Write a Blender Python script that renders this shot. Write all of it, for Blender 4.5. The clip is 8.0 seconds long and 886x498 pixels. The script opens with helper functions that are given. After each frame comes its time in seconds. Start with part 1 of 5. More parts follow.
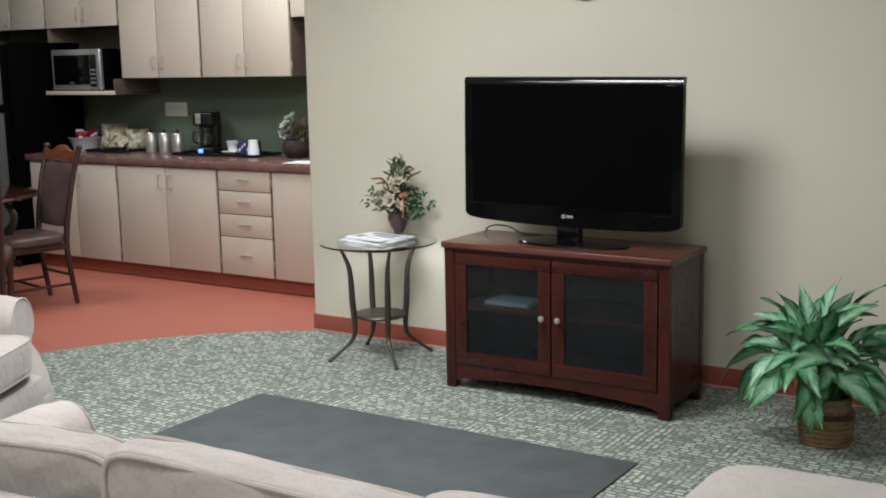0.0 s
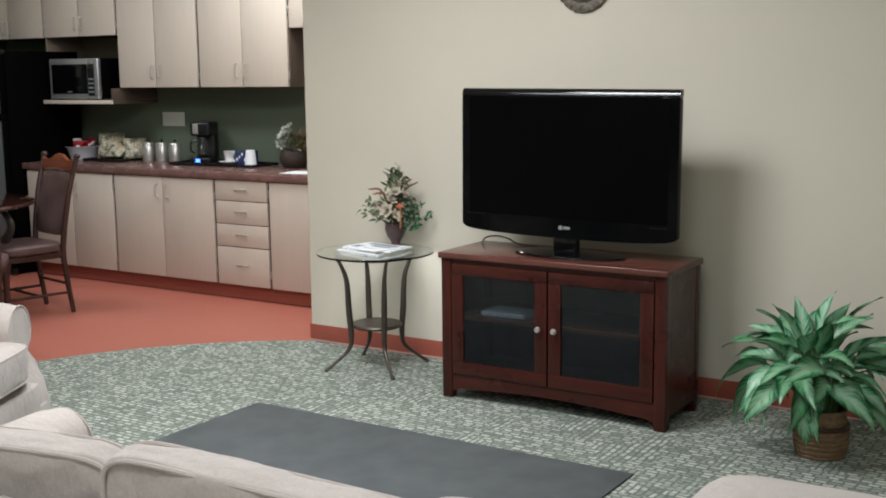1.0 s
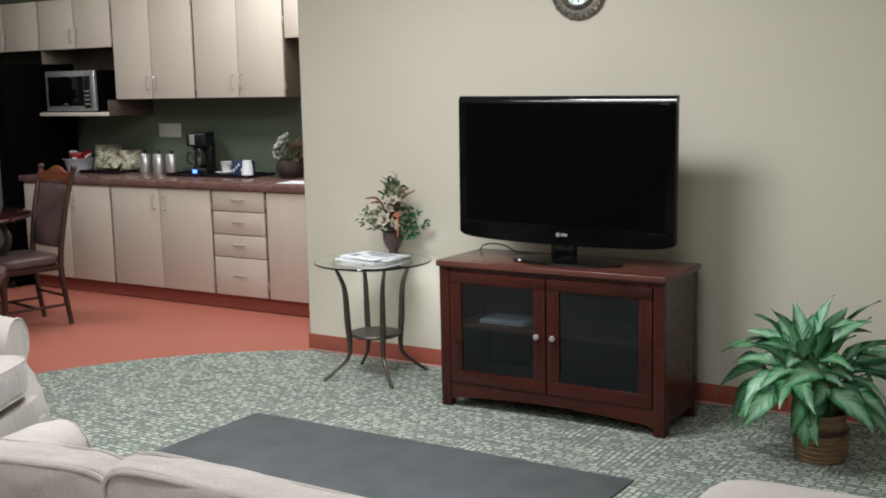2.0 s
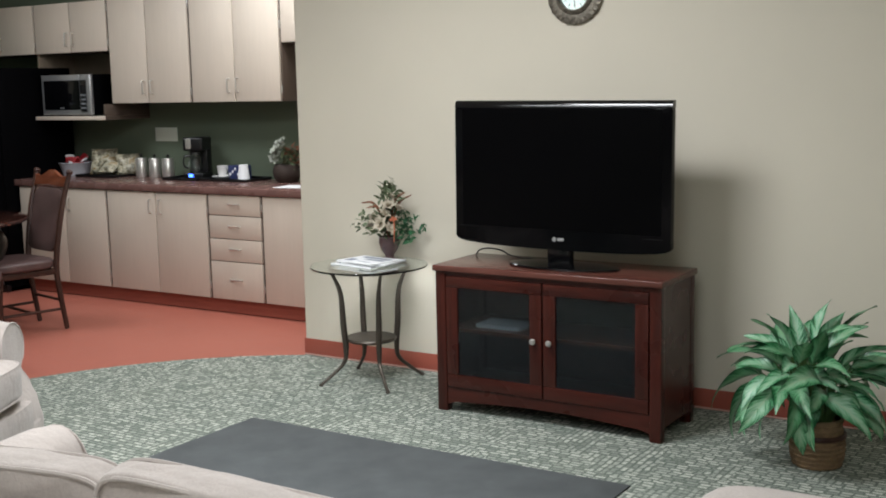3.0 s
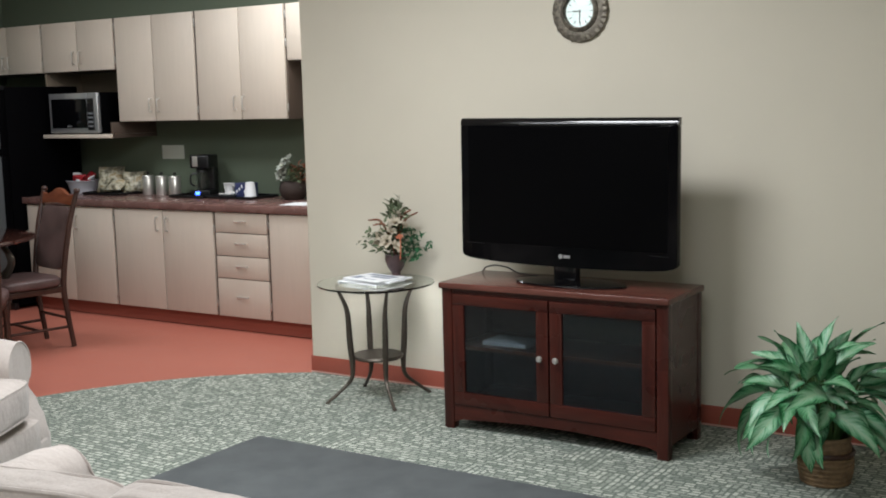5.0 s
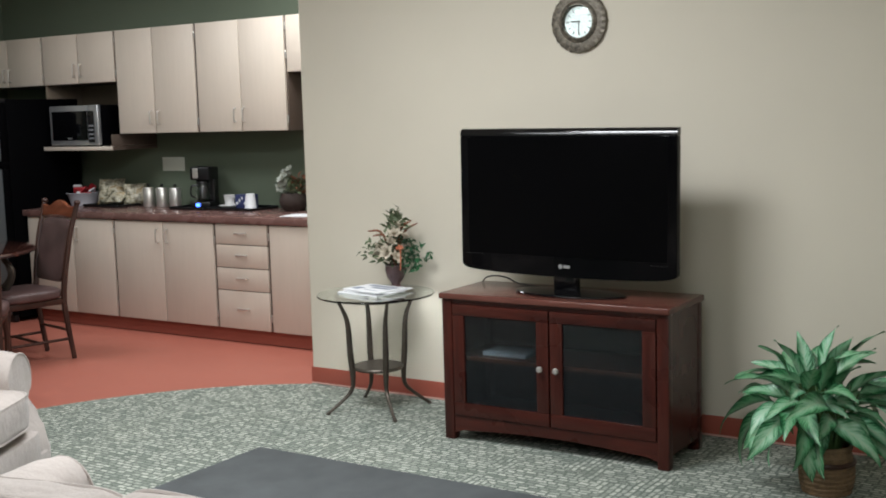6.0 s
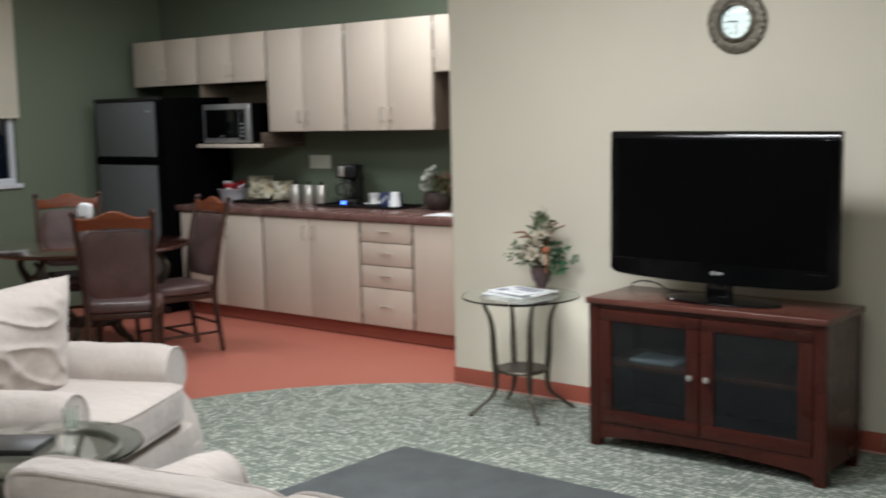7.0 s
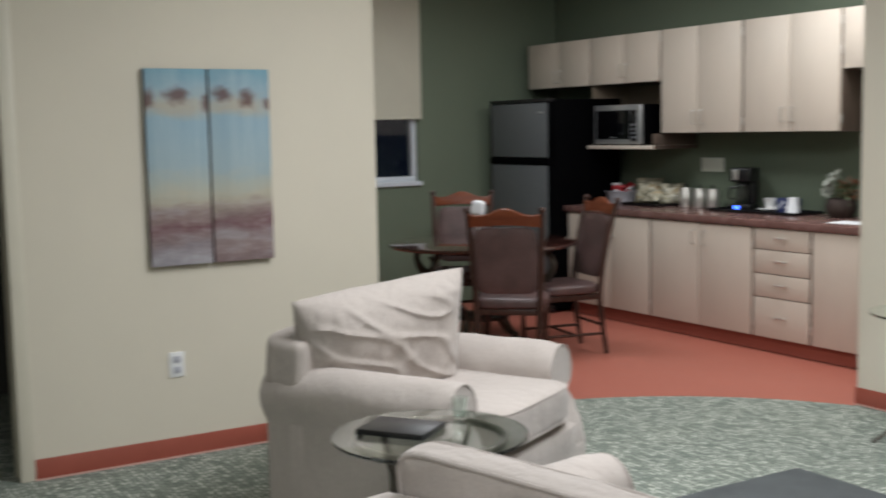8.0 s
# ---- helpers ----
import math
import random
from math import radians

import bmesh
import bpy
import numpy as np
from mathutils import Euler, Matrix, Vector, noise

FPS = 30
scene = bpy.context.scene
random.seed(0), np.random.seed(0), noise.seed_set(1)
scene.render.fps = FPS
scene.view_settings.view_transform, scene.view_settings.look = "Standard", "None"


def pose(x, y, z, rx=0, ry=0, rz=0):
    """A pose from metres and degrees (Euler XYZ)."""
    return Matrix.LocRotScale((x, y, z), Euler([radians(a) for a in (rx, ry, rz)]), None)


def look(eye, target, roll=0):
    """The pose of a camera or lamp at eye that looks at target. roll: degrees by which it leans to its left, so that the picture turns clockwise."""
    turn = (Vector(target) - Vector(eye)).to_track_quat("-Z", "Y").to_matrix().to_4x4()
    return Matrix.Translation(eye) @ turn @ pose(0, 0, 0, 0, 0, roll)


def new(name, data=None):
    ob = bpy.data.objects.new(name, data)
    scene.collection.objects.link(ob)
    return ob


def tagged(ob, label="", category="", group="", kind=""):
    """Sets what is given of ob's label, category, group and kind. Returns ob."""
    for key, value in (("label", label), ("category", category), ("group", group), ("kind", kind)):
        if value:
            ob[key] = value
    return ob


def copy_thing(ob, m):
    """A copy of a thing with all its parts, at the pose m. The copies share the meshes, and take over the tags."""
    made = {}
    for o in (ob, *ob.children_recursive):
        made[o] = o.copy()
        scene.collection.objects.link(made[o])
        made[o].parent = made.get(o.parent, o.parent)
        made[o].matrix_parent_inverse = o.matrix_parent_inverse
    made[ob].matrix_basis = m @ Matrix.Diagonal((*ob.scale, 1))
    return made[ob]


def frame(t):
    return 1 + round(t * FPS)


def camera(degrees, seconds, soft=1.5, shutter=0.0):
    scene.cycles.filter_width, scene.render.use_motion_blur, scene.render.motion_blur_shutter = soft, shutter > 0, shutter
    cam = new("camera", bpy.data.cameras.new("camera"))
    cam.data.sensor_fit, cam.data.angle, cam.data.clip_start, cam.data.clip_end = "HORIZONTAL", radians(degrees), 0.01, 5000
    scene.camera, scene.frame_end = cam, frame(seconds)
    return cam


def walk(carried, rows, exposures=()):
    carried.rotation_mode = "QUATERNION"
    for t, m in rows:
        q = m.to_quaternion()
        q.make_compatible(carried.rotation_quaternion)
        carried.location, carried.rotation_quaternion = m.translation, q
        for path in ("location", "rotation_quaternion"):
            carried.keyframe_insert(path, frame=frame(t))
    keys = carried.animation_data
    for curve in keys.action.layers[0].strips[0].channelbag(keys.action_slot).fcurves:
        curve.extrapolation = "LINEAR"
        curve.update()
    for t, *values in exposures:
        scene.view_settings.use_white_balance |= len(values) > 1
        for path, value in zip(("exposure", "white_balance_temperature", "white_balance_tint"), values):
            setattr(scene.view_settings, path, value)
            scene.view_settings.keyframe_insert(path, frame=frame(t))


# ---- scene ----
cam = camera(42.4, 8.0, 1.9, 0.4)
PATH = [
    (0, (-0.033, -0.088, 1.607), (-1.109, 1.566, 1.282), -1.1),
    (0.5, (-0.033, -0.116, 1.598), (-1.103, 1.544, 1.285), -0.7),
    (1, (-0.033, -0.108, 1.601), (-1.103, 1.554, 1.297), -0.7),
    (1.5, (-0.033, -0.111, 1.599), (-1.105, 1.552, 1.304), -1.2),
    (3, (-0.035, -0.101, 1.6), (-1.098, 1.569, 1.318), -1.2),
    (3.5, (-0.032, -0.09, 1.613), (-1.1, 1.577, 1.333), -1.5),
    (4, (-0.032, -0.103, 1.605), (-1.1, 1.565, 1.333), -1.7),
    (4.5, (-0.035, -0.1, 1.614), (-1.108, 1.567, 1.348), -1.4),
    (6, (-0.028, -0.101, 1.605), (-1.105, 1.569, 1.37), -1.6),
    (6.5, (-0.038, -0.107, 1.621), (-1.12, 1.559, 1.392), -1.1),
    (6.8, (-0.08, -0.121, 1.626), (-1.258, 1.48, 1.399), -1.4),
    (7, (-0.101, -0.108, 1.627), (-1.367, 1.423, 1.393), -1.3),
    (7.2, (-0.135, -0.128, 1.649), (-1.485, 1.328, 1.415), -1.5),
    (7.5, (-0.182, -0.112, 1.64), (-1.669, 1.206, 1.414), -0.7),
    (8, (-0.243, -0.042, 1.58), (-1.941, 0.993, 1.372), -1.1),
]
walk(cam, [(t, look(eye, target, roll)) for t, eye, target, roll in PATH], [(0.0, 0.0), (6.5, 0.0), (8.0, -0.15)])

# ---- world and light ----
world = bpy.data.worlds.new("night")
scene.world = world
world.use_nodes = True
world.node_tree.nodes["Background"].inputs[0].default_value = (0.01, 0.014, 0.03, 1)
world.node_tree.nodes["Background"].inputs[1].default_value = 0.3

CEIL = 2.95


def ceiling_panel(x, y, sx, sy, watts, colour=(0.925, 0.957, 1.0)):
    lamp = bpy.data.lights.new("ceiling_light", "AREA")
    lamp.shape, lamp.size, lamp.size_y = "RECTANGLE", sx, sy
    lamp.energy, lamp.color = watts, colour
    ob = new("ceiling_light", lamp)
    ob.matrix_world = pose(x, y, CEIL - 0.03)
    return ob


ceiling_panel(-2.85, 3.05, 1.2, 0.6, 92)
ceiling_panel(-3.6, 2.3, 1.2, 0.6, 30)
ceiling_panel(-0.8, 0.3, 1.2, 0.6, 54)
ceiling_panel(0.4, -1.4, 1.2, 0.6, 66)
ceiling_panel(-5.0, 5.5, 1.2, 0.6, 42)
ceiling_panel(-7.0, 4.6, 1.2, 0.6, 40)

# ---- materials ----


class Mat:
    """A procedural material under construction."""

    def __init__(self, name, rough=0.6, metal=0.0, spec=0.5):
        self.m = bpy.data.materials.new(name)
        self.m.use_nodes = True
        self.t = self.m.node_tree
        self.b = self.t.nodes["Principled BSDF"]
        self.b.inputs["Roughness"].default_value = rough
        self.b.inputs["Metallic"].default_value = metal
        self.b.inputs["Specular IOR Level"].default_value = spec
        self.co = self.t.nodes.new("ShaderNodeTexCoord").outputs["Object"]

    def n(self, kind, **props):
        node = self.t.nodes.new(kind)
        for k, v in props.items():
            node.inputs[k.replace("_", " ")].default_value = v
        return node

    def link(self, a, b):
        self.t.links.new(a, b)

    def stretch(self, sx, sy, sz, src=None, rot=(0, 0, 0)):
        mp = self.n("ShaderNodeMapping")
        mp.inputs["Scale"].default_value = (sx, sy, sz)
        mp.inputs["Rotation"].default_value = rot
        self.link(src or self.co, mp.inputs["Vector"])
        return mp.outputs[0]

    def noise(self, scale, detail=4, co=None, rough=0.55):
        t = self.n("ShaderNodeTexNoise", Scale=scale, Detail=detail, Roughness=rough)
        self.link(co or self.co, t.inputs["Vector"])
        return t.outputs["Fac"]

    def ramp(self, fac, stops):
        r = self.n("ShaderNodeValToRGB")
        e = r.color_ramp.elements
        while len(e) < len(stops):
            e.new(0.5)
        for el, (p, c) in zip(e, stops):
            el.position, el.color = p, (*c, 1)
        self.link(fac, r.inputs[0])
        return r.outputs[0]

    def mix(self, fac, a, b, how="MIX"):
        x = self.t.nodes.new("ShaderNodeMix")
        x.data_type, x.blend_type = "RGBA", how
        for s, v in ((0, fac), (6, a), (7, b)):
            if isinstance(v, (int, float)):
                x.inputs[s].default_value = v
            elif isinstance(v, tuple):
                x.inputs[s].default_value = (*v, 1)
            else:
                self.link(v, x.inputs[s])
        return x.outputs[2]

    def colour(self, src):
        if isinstance(src, tuple):
            self.b.inputs["Base Color"].default_value = (*src, 1)
        else:
            self.link(src, self.b.inputs["Base Color"])
        return self

    def rough(self, fac, lo, hi):
        r = self.n("ShaderNodeMapRange")
        r.inputs["To Min"].default_value, r.inputs["To Max"].default_value = lo, hi
        self.link(fac, r.inputs[0])
        self.link(r.outputs[0], self.b.inputs["Roughness"])
        return self

    def bump(self, fac, strength, dist=0.01):
        bp = self.n("ShaderNodeBump", Strength=strength, Distance=dist)
        self.link(fac, bp.inputs["Height"])
        if self.b.inputs["Normal"].is_linked:
            self.link(self.b.inputs["Normal"].links[0].from_socket, bp.inputs["Normal"])
        self.link(bp.outputs[0], self.b.inputs["Normal"])
        return self


def mottled(name, dark, light, rough=0.6, scale=6, fine=120, bump=0.1, metal=0.0, spec=0.5, stretch=(1, 1, 1)):
    m = Mat(name, rough, metal, spec)
    co = m.stretch(*stretch)
    big, small = m.noise(scale, 4, co), m.noise(fine, 3, co)
    m.colour(m.ramp(m.mix(0.35, big, small), [(0.3, dark), (0.7, light)]))
    m.rough(big, max(rough - 0.08, 0.03), min(rough + 0.08, 1))
    m.bump(small, bump, 0.004)
    return m.m


def scaled(c, k):
    return tuple(v * k for v in c)


def tint(name, c, spread=0.12, **kw):
    return mottled(name, scaled(c, 1 - spread), scaled(c, 1 + spread), **kw)


WALL = tint("cream_wall_paint", (0.62, 0.572, 0.472), 0.04, rough=0.72, scale=1.5, fine=260, bump=0.12, spec=0.3)
GREEN = tint("green_wall_paint", (0.14, 0.173, 0.122), 0.06, rough=0.7, scale=1.5, fine=260, bump=0.12, spec=0.3)
CEILING = tint("ceiling_tile", (0.72, 0.70, 0.64), 0.05, rough=0.9, scale=3, fine=180, bump=0.3)
TAN = tint("tan_laminate", (0.56, 0.49, 0.41), 0.035, rough=0.48, scale=7, fine=40, bump=0.03, stretch=(5, 5, 0.5))
# tan laminate with the niche's inner shade put into its colour
NICHE = tint("niche_laminate_in_shade", (0.21, 0.165, 0.12), 0.1, rough=0.55, scale=7, fine=40, bump=0.03, stretch=(5, 5, 0.5))
# tan laminate darkened to paint shade into door gaps and cabinet sides
TANSHADE = tint("tan_laminate_in_shade", (0.085, 0.06, 0.045), 0.1, rough=0.55, scale=7, fine=40, bump=0.03, stretch=(5, 5, 0.5))
COUNTER = tint("red_brown_laminate", (0.165, 0.09, 0.078), 0.22, rough=0.27, scale=9, fine=220, bump=0.02)
REDBASE = tint("red_vinyl_base", (0.33, 0.083, 0.056), 0.08, rough=0.42, scale=5, fine=90, bump=0.04)
DARKBASE = tint("dark_red_toe_kick", (0.26, 0.068, 0.045), 0.1, rough=0.5, scale=5, fine=90, bump=0.04)
FABRIC_RUG = tint("charcoal_mat_pile", (0.102, 0.110, 0.112), 0.2, rough=0.95, scale=5, fine=420, bump=0.7, spec=0.1)
BRONZE = tint("dark_bronze_metal", (0.075, 0.062, 0.05), 0.25, rough=0.42, scale=14, fine=150, bump=0.1, metal=0.7)
NICKEL = tint("brushed_nickel", (0.66, 0.64, 0.60), 0.06, rough=0.3, scale=20, fine=200, bump=0.02, metal=0.75)
STEEL = tint("brushed_stainless", (0.15, 0.162, 0.168), 0.06, rough=0.5, scale=4, fine=90, bump=0.02, metal=0.35, stretch=(1, 1, 14))
SATIN = tint("silver_trim", (0.55, 0.56, 0.57), 0.05, rough=0.35, scale=10, fine=120, bump=0.02, metal=0.8)
BLACK = tint("black_plastic", (0.006, 0.006, 0.007), 0.2, rough=0.36, scale=10, fine=200, bump=0.03)
GLOSS = tint("piano_black_plastic", (0.0022, 0.0022, 0.0028), 0.1, rough=0.09, scale=3, fine=60, bump=0.0)
BEZEL = tint("black_bezel_plastic", (0.0015, 0.0015, 0.002), 0.1, rough=0.12, scale=3, fine=60, bump=0.0, spec=0.12)
BLACKSIDE = tint("black_textured_steel", (0.0014, 0.0014, 0.0018), 0.2, rough=0.6, scale=10, fine=260, bump=0.25, spec=0.025)
SCREEN = tint("lcd_panel", (0.0012, 0.0012, 0.0015), 0.1, rough=0.3, scale=2, fine=60, bump=0.0, spec=0.06)
WHITE = tint("white_ceramic", (0.75, 0.75, 0.74), 0.03, rough=0.3, scale=6, fine=90, bump=0.02)
PAPER = tint("white_paper", (0.78, 0.79, 0.80), 0.02, rough=0.8, scale=6, fine=200, bump=0.05)
PRINT = tint("blue_grey_print", (0.22, 0.25, 0.31), 0.15, rough=0.8, scale=20, fine=200, bump=0.02)
LEATHER = tint("brown_leather", (0.085, 0.05, 0.046), 0.45, rough=0.44, scale=7, fine=120, bump=0.3)
CREAMTRIM = tint("cream_door_trim", (0.60, 0.56, 0.46), 0.04, rough=0.5, scale=5, fine=120, bump=0.03)
# near-black wall colour stands in for the corridor's lack of light
CORRIDORSHADE = tint("corridor_wall_in_shade", (0.05, 0.045, 0.04), 0.1, rough=0.8)
WICKER = tint("wicker", (0.19, 0.12, 0.06), 0.35, rough=0.7, scale=30, fine=260, bump=0.4)
SOIL = tint("potting_soil", (0.03, 0.02, 0.014), 0.3, rough=0.95, scale=40, fine=300, bump=0.8)
STEM = tint("green_stem", (0.06, 0.12, 0.035), 0.2, rough=0.5, scale=20, fine=200)
PURPLE = tint("plum_glazed_ceramic", (0.085, 0.05, 0.05), 0.25, rough=0.3, scale=14, fine=120, bump=0.06)
PETAL = tint("cream_silk_petals", (0.52, 0.46, 0.36), 0.14, rough=0.75, scale=30, fine=200)
PEACH = tint("peach_silk_petals", (0.52, 0.17, 0.09), 0.2, rough=0.7, scale=30, fine=200)
SAGE = tint("sage_silk_leaves", (0.10, 0.13, 0.065), 0.35, rough=0.65, scale=24, fine=200)
IVY = tint("green_silk_leaves", (0.02, 0.115, 0.04), 0.4, rough=0.5, scale=24, fine=200)
RUST = tint("rust_dried_fronds", (0.20, 0.075, 0.04), 0.3, rough=0.75, scale=24, fine=200)
REDPACK = tint("red_packets", (0.50, 0.03, 0.04), 0.2, rough=0.4, scale=18, fine=90)
BLUEBOX = tint("navy_blue_card", (0.03, 0.04, 0.12), 0.3, rough=0.5, scale=18, fine=90)

BLIND = tint("cream_roller_blind", (0.54, 0.52, 0.42), 0.04, rough=0.8, scale=4, fine=300, bump=0.15)
UPVC = tint("white_window_frame", (0.62, 0.66, 0.70), 0.03, rough=0.4)
PLATE = tint("ivory_wall_plate", (0.66, 0.69, 0.60), 0.03, rough=0.4)
CLOCKRIM = mottled("antique_pewter", (0.035, 0.03, 0.026), (0.26, 0.23, 0.18), rough=0.42, scale=45, fine=140, bump=0.6, metal=0.6)


def vinyl():
    m = Mat("terracotta_sheet_vinyl", 0.42, 0, 0.45)
    big, mid, fine = m.noise(1.3, 4), m.noise(11, 5), m.noise(160, 3)
    a = m.ramp(m.mix(0.5, mid, big), [(0.3, (0.36, 0.105, 0.072)), (0.7, (0.45, 0.145, 0.10))])
    m.colour(m.mix(0.18, a, m.ramp(fine, [(0.35, (0.26, 0.066, 0.045)), (0.65, (0.54, 0.21, 0.155))])))
    m.rough(mid, 0.36, 0.52)
    m.bump(fine, 0.08, 0.003)
    return m.m


def foil():
    """Printed snack bag: pale foil with dark lettering-like bands and amber patches."""
    m = Mat("snack_bag_foil", 0.34, 0, 0.5)
    a = m.ramp(m.noise(16, 3), [(0.42, (0.05, 0.04, 0.02)), (0.48, (0.40, 0.36, 0.24)), (0.55, (0.60, 0.58, 0.46)), (0.62, (0.36, 0.22, 0.06))])
    b = m.ramp(m.noise(1, 3, m.stretch(30, 30, 55)), [(0.42, (0.16, 0.14, 0.08)), (0.52, (0.62, 0.60, 0.48))])
    m.colour(m.mix(0.4, a, b))
    m.bump(m.noise(40, 3), 0.25, 0.006)
    return m.m


def carpet():
    m = Mat("woven_green_grey_carpet", 0.95, 0, 0.08)
    parts = []
    for rot, w in ((0.0, 1.0), (math.pi / 2, 1.0)):
        mp = m.stretch(1, 1, 1, None, (0, 0, rot))
        # wobble keeps the dashes from lining up
        wob = m.n("ShaderNodeTexNoise", Scale=14.0, Detail=2.0)
        m.link(mp, wob.inputs["Vector"])
        add = m.n("ShaderNodeVectorMath")
        add.operation = "MULTIPLY_ADD"
        m.link(wob.outputs["Color"], add.inputs[0])
        add.inputs[1].default_value = (0.036, 0.022, 0)
        m.link(mp, add.inputs[2])
        br = m.n("ShaderNodeTexBrick", Scale=1.0)
        br.offset, br.offset_frequency = 0.37, 3
        br.inputs["Color1"].default_value = (0.22, 0.22, 0.22, 1)
        br.inputs["Color2"].default_value = (1, 1, 1, 1)
        br.inputs["Mortar"].default_value = (0.10, 0.10, 0.10, 1)
        br.inputs["Mortar Size"].default_value = 0.008
        br.inputs["Mortar Smooth"].default_value = 0.7
        br.inputs["Brick Width"].default_value = 0.051
        br.inputs["Row Height"].default_value = 0.029
        m.link(add.outputs[0], br.inputs["Vector"])
        parts.append(br.outputs["Color"])
    vor = m.n("ShaderNodeTexVoronoi", Scale=6.0)
    vor.distance = "CHEBYCHEV"
    m.link(m.co, vor.inputs["Vector"])
    sel = m.ramp(vor.outputs["Color"], [(0.70, (0, 0, 0)), (0.72, (1, 1, 1))])
    weave = m.mix(sel, parts[0], parts[1])
    fine, big = m.noise(150, 3), m.noise(2.5, 3)
    fac = m.mix(0.34, weave, fine)
    col = m.ramp(fac, [(0.16, (0.075, 0.092, 0.078)), (0.42, (0.26, 0.288, 0.25)), (0.78, (0.50, 0.515, 0.45))])
    m.colour(m.mix(0.12, col, m.ramp(big, [(0.3, (0.09, 0.12, 0.1)), (0.7, (0.3, 0.32, 0.25))])))
    m.bump(fac, 0.6, 0.004)
    m.bump(fine, 0.5, 0.003)
    return m.m


def wood(name, dark, mid, light, rough=0.3, axis=0, coat=0.0):
    m = Mat(name, rough, 0, 0.32)
    s = [22, 22, 22]
    s[axis] = 1.6
    co = m.stretch(*s)
    g, f, big = m.noise(1.0, 6, co, 0.65), m.noise(6.0, 3, co), m.noise(2.5, 3)
    col = m.ramp(m.mix(0.3, g, f), [(0.32, dark), (0.5, mid), (0.7, light)])
    m.colour(m.mix(0.25, col, m.ramp(big, [(0.3, dark), (0.7, light)])))
    m.rough(big, rough - 0.06, rough + 0.1)
    m.bump(f, 0.05, 0.002)
    if coat:
        m.b.inputs["Coat Weight"].default_value = coat
        m.b.inputs["Coat Roughness"].default_value = 0.05
    return m.m


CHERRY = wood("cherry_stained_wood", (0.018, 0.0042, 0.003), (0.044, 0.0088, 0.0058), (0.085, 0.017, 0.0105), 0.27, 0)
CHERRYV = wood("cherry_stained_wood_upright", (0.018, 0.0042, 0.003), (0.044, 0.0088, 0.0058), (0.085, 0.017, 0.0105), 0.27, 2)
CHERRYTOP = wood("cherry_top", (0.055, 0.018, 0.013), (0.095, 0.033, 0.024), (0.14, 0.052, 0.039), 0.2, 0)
CHAIRWOOD = wood("orange_brown_wood", (0.085, 0.02, 0.009), (0.17, 0.046, 0.019), (0.25, 0.078, 0.032), 0.3, 0)
DARKWOOD = wood("dark_brown_wood", (0.022, 0.010, 0.008), (0.045, 0.020, 0.014), (0.07, 0.032, 0.022), 0.35, 2)
TABLEWOOD = wood("mahogany_tabletop", (0.022, 0.008, 0.006), (0.045, 0.016, 0.011), (0.075, 0.026, 0.018), 0.12, 0, 1.0)


def fabric():
    m = Mat("oatmeal_chenille", 0.92, 0, 0.12)
    warp, weft = m.noise(1, 3, m.stretch(420, 90, 420)), m.noise(1, 3, m.stretch(90, 420, 90))
    big, crease = m.noise(3.5, 4), m.noise(11, 4, m.stretch(1, 1, 0.5))
    weave = m.mix(0.5, warp, weft)
    base = m.ramp(big, [(0.3, (0.41, 0.362, 0.328)), (0.7, (0.485, 0.43, 0.392))])
    m.colour(m.mix(0.3, base, m.ramp(weave, [(0.35, (0.28, 0.246, 0.222)), (0.65, (0.53, 0.473, 0.432))])))
    m.b.inputs["Sheen Weight"].default_value = 0.25
    m.bump(crease, 0.5, 0.03)
    m.bump(weave, 0.35, 0.003)
    return m.m


def glass(name, colour=(0.90, 0.97, 0.94), rough=0.02):
    m = Mat(name, rough, 0, 0.5)
    m.b.inputs["Transmission Weight"].default_value = 1.0
    m.b.inputs["IOR"].default_value = 1.45
    m.colour(colour)
    m.rough(m.noise(7, 3), rough, rough + 0.03)
    return m.m


def hazed():
    """Tinted cabinet glass: mostly clear, a thin veil coloured in for dust and room reflections."""
    m = Mat("hazed_tinted_glass", 0.14, 0, 0.5)
    m.b.inputs["Transmission Weight"].default_value = 0.99
    m.b.inputs["IOR"].default_value = 1.36
    m.colour(m.ramp(m.noise(3, 4), [(0.3, (0.40, 0.46, 0.50)), (0.7, (0.50, 0.57, 0.61))]))
    return m.m


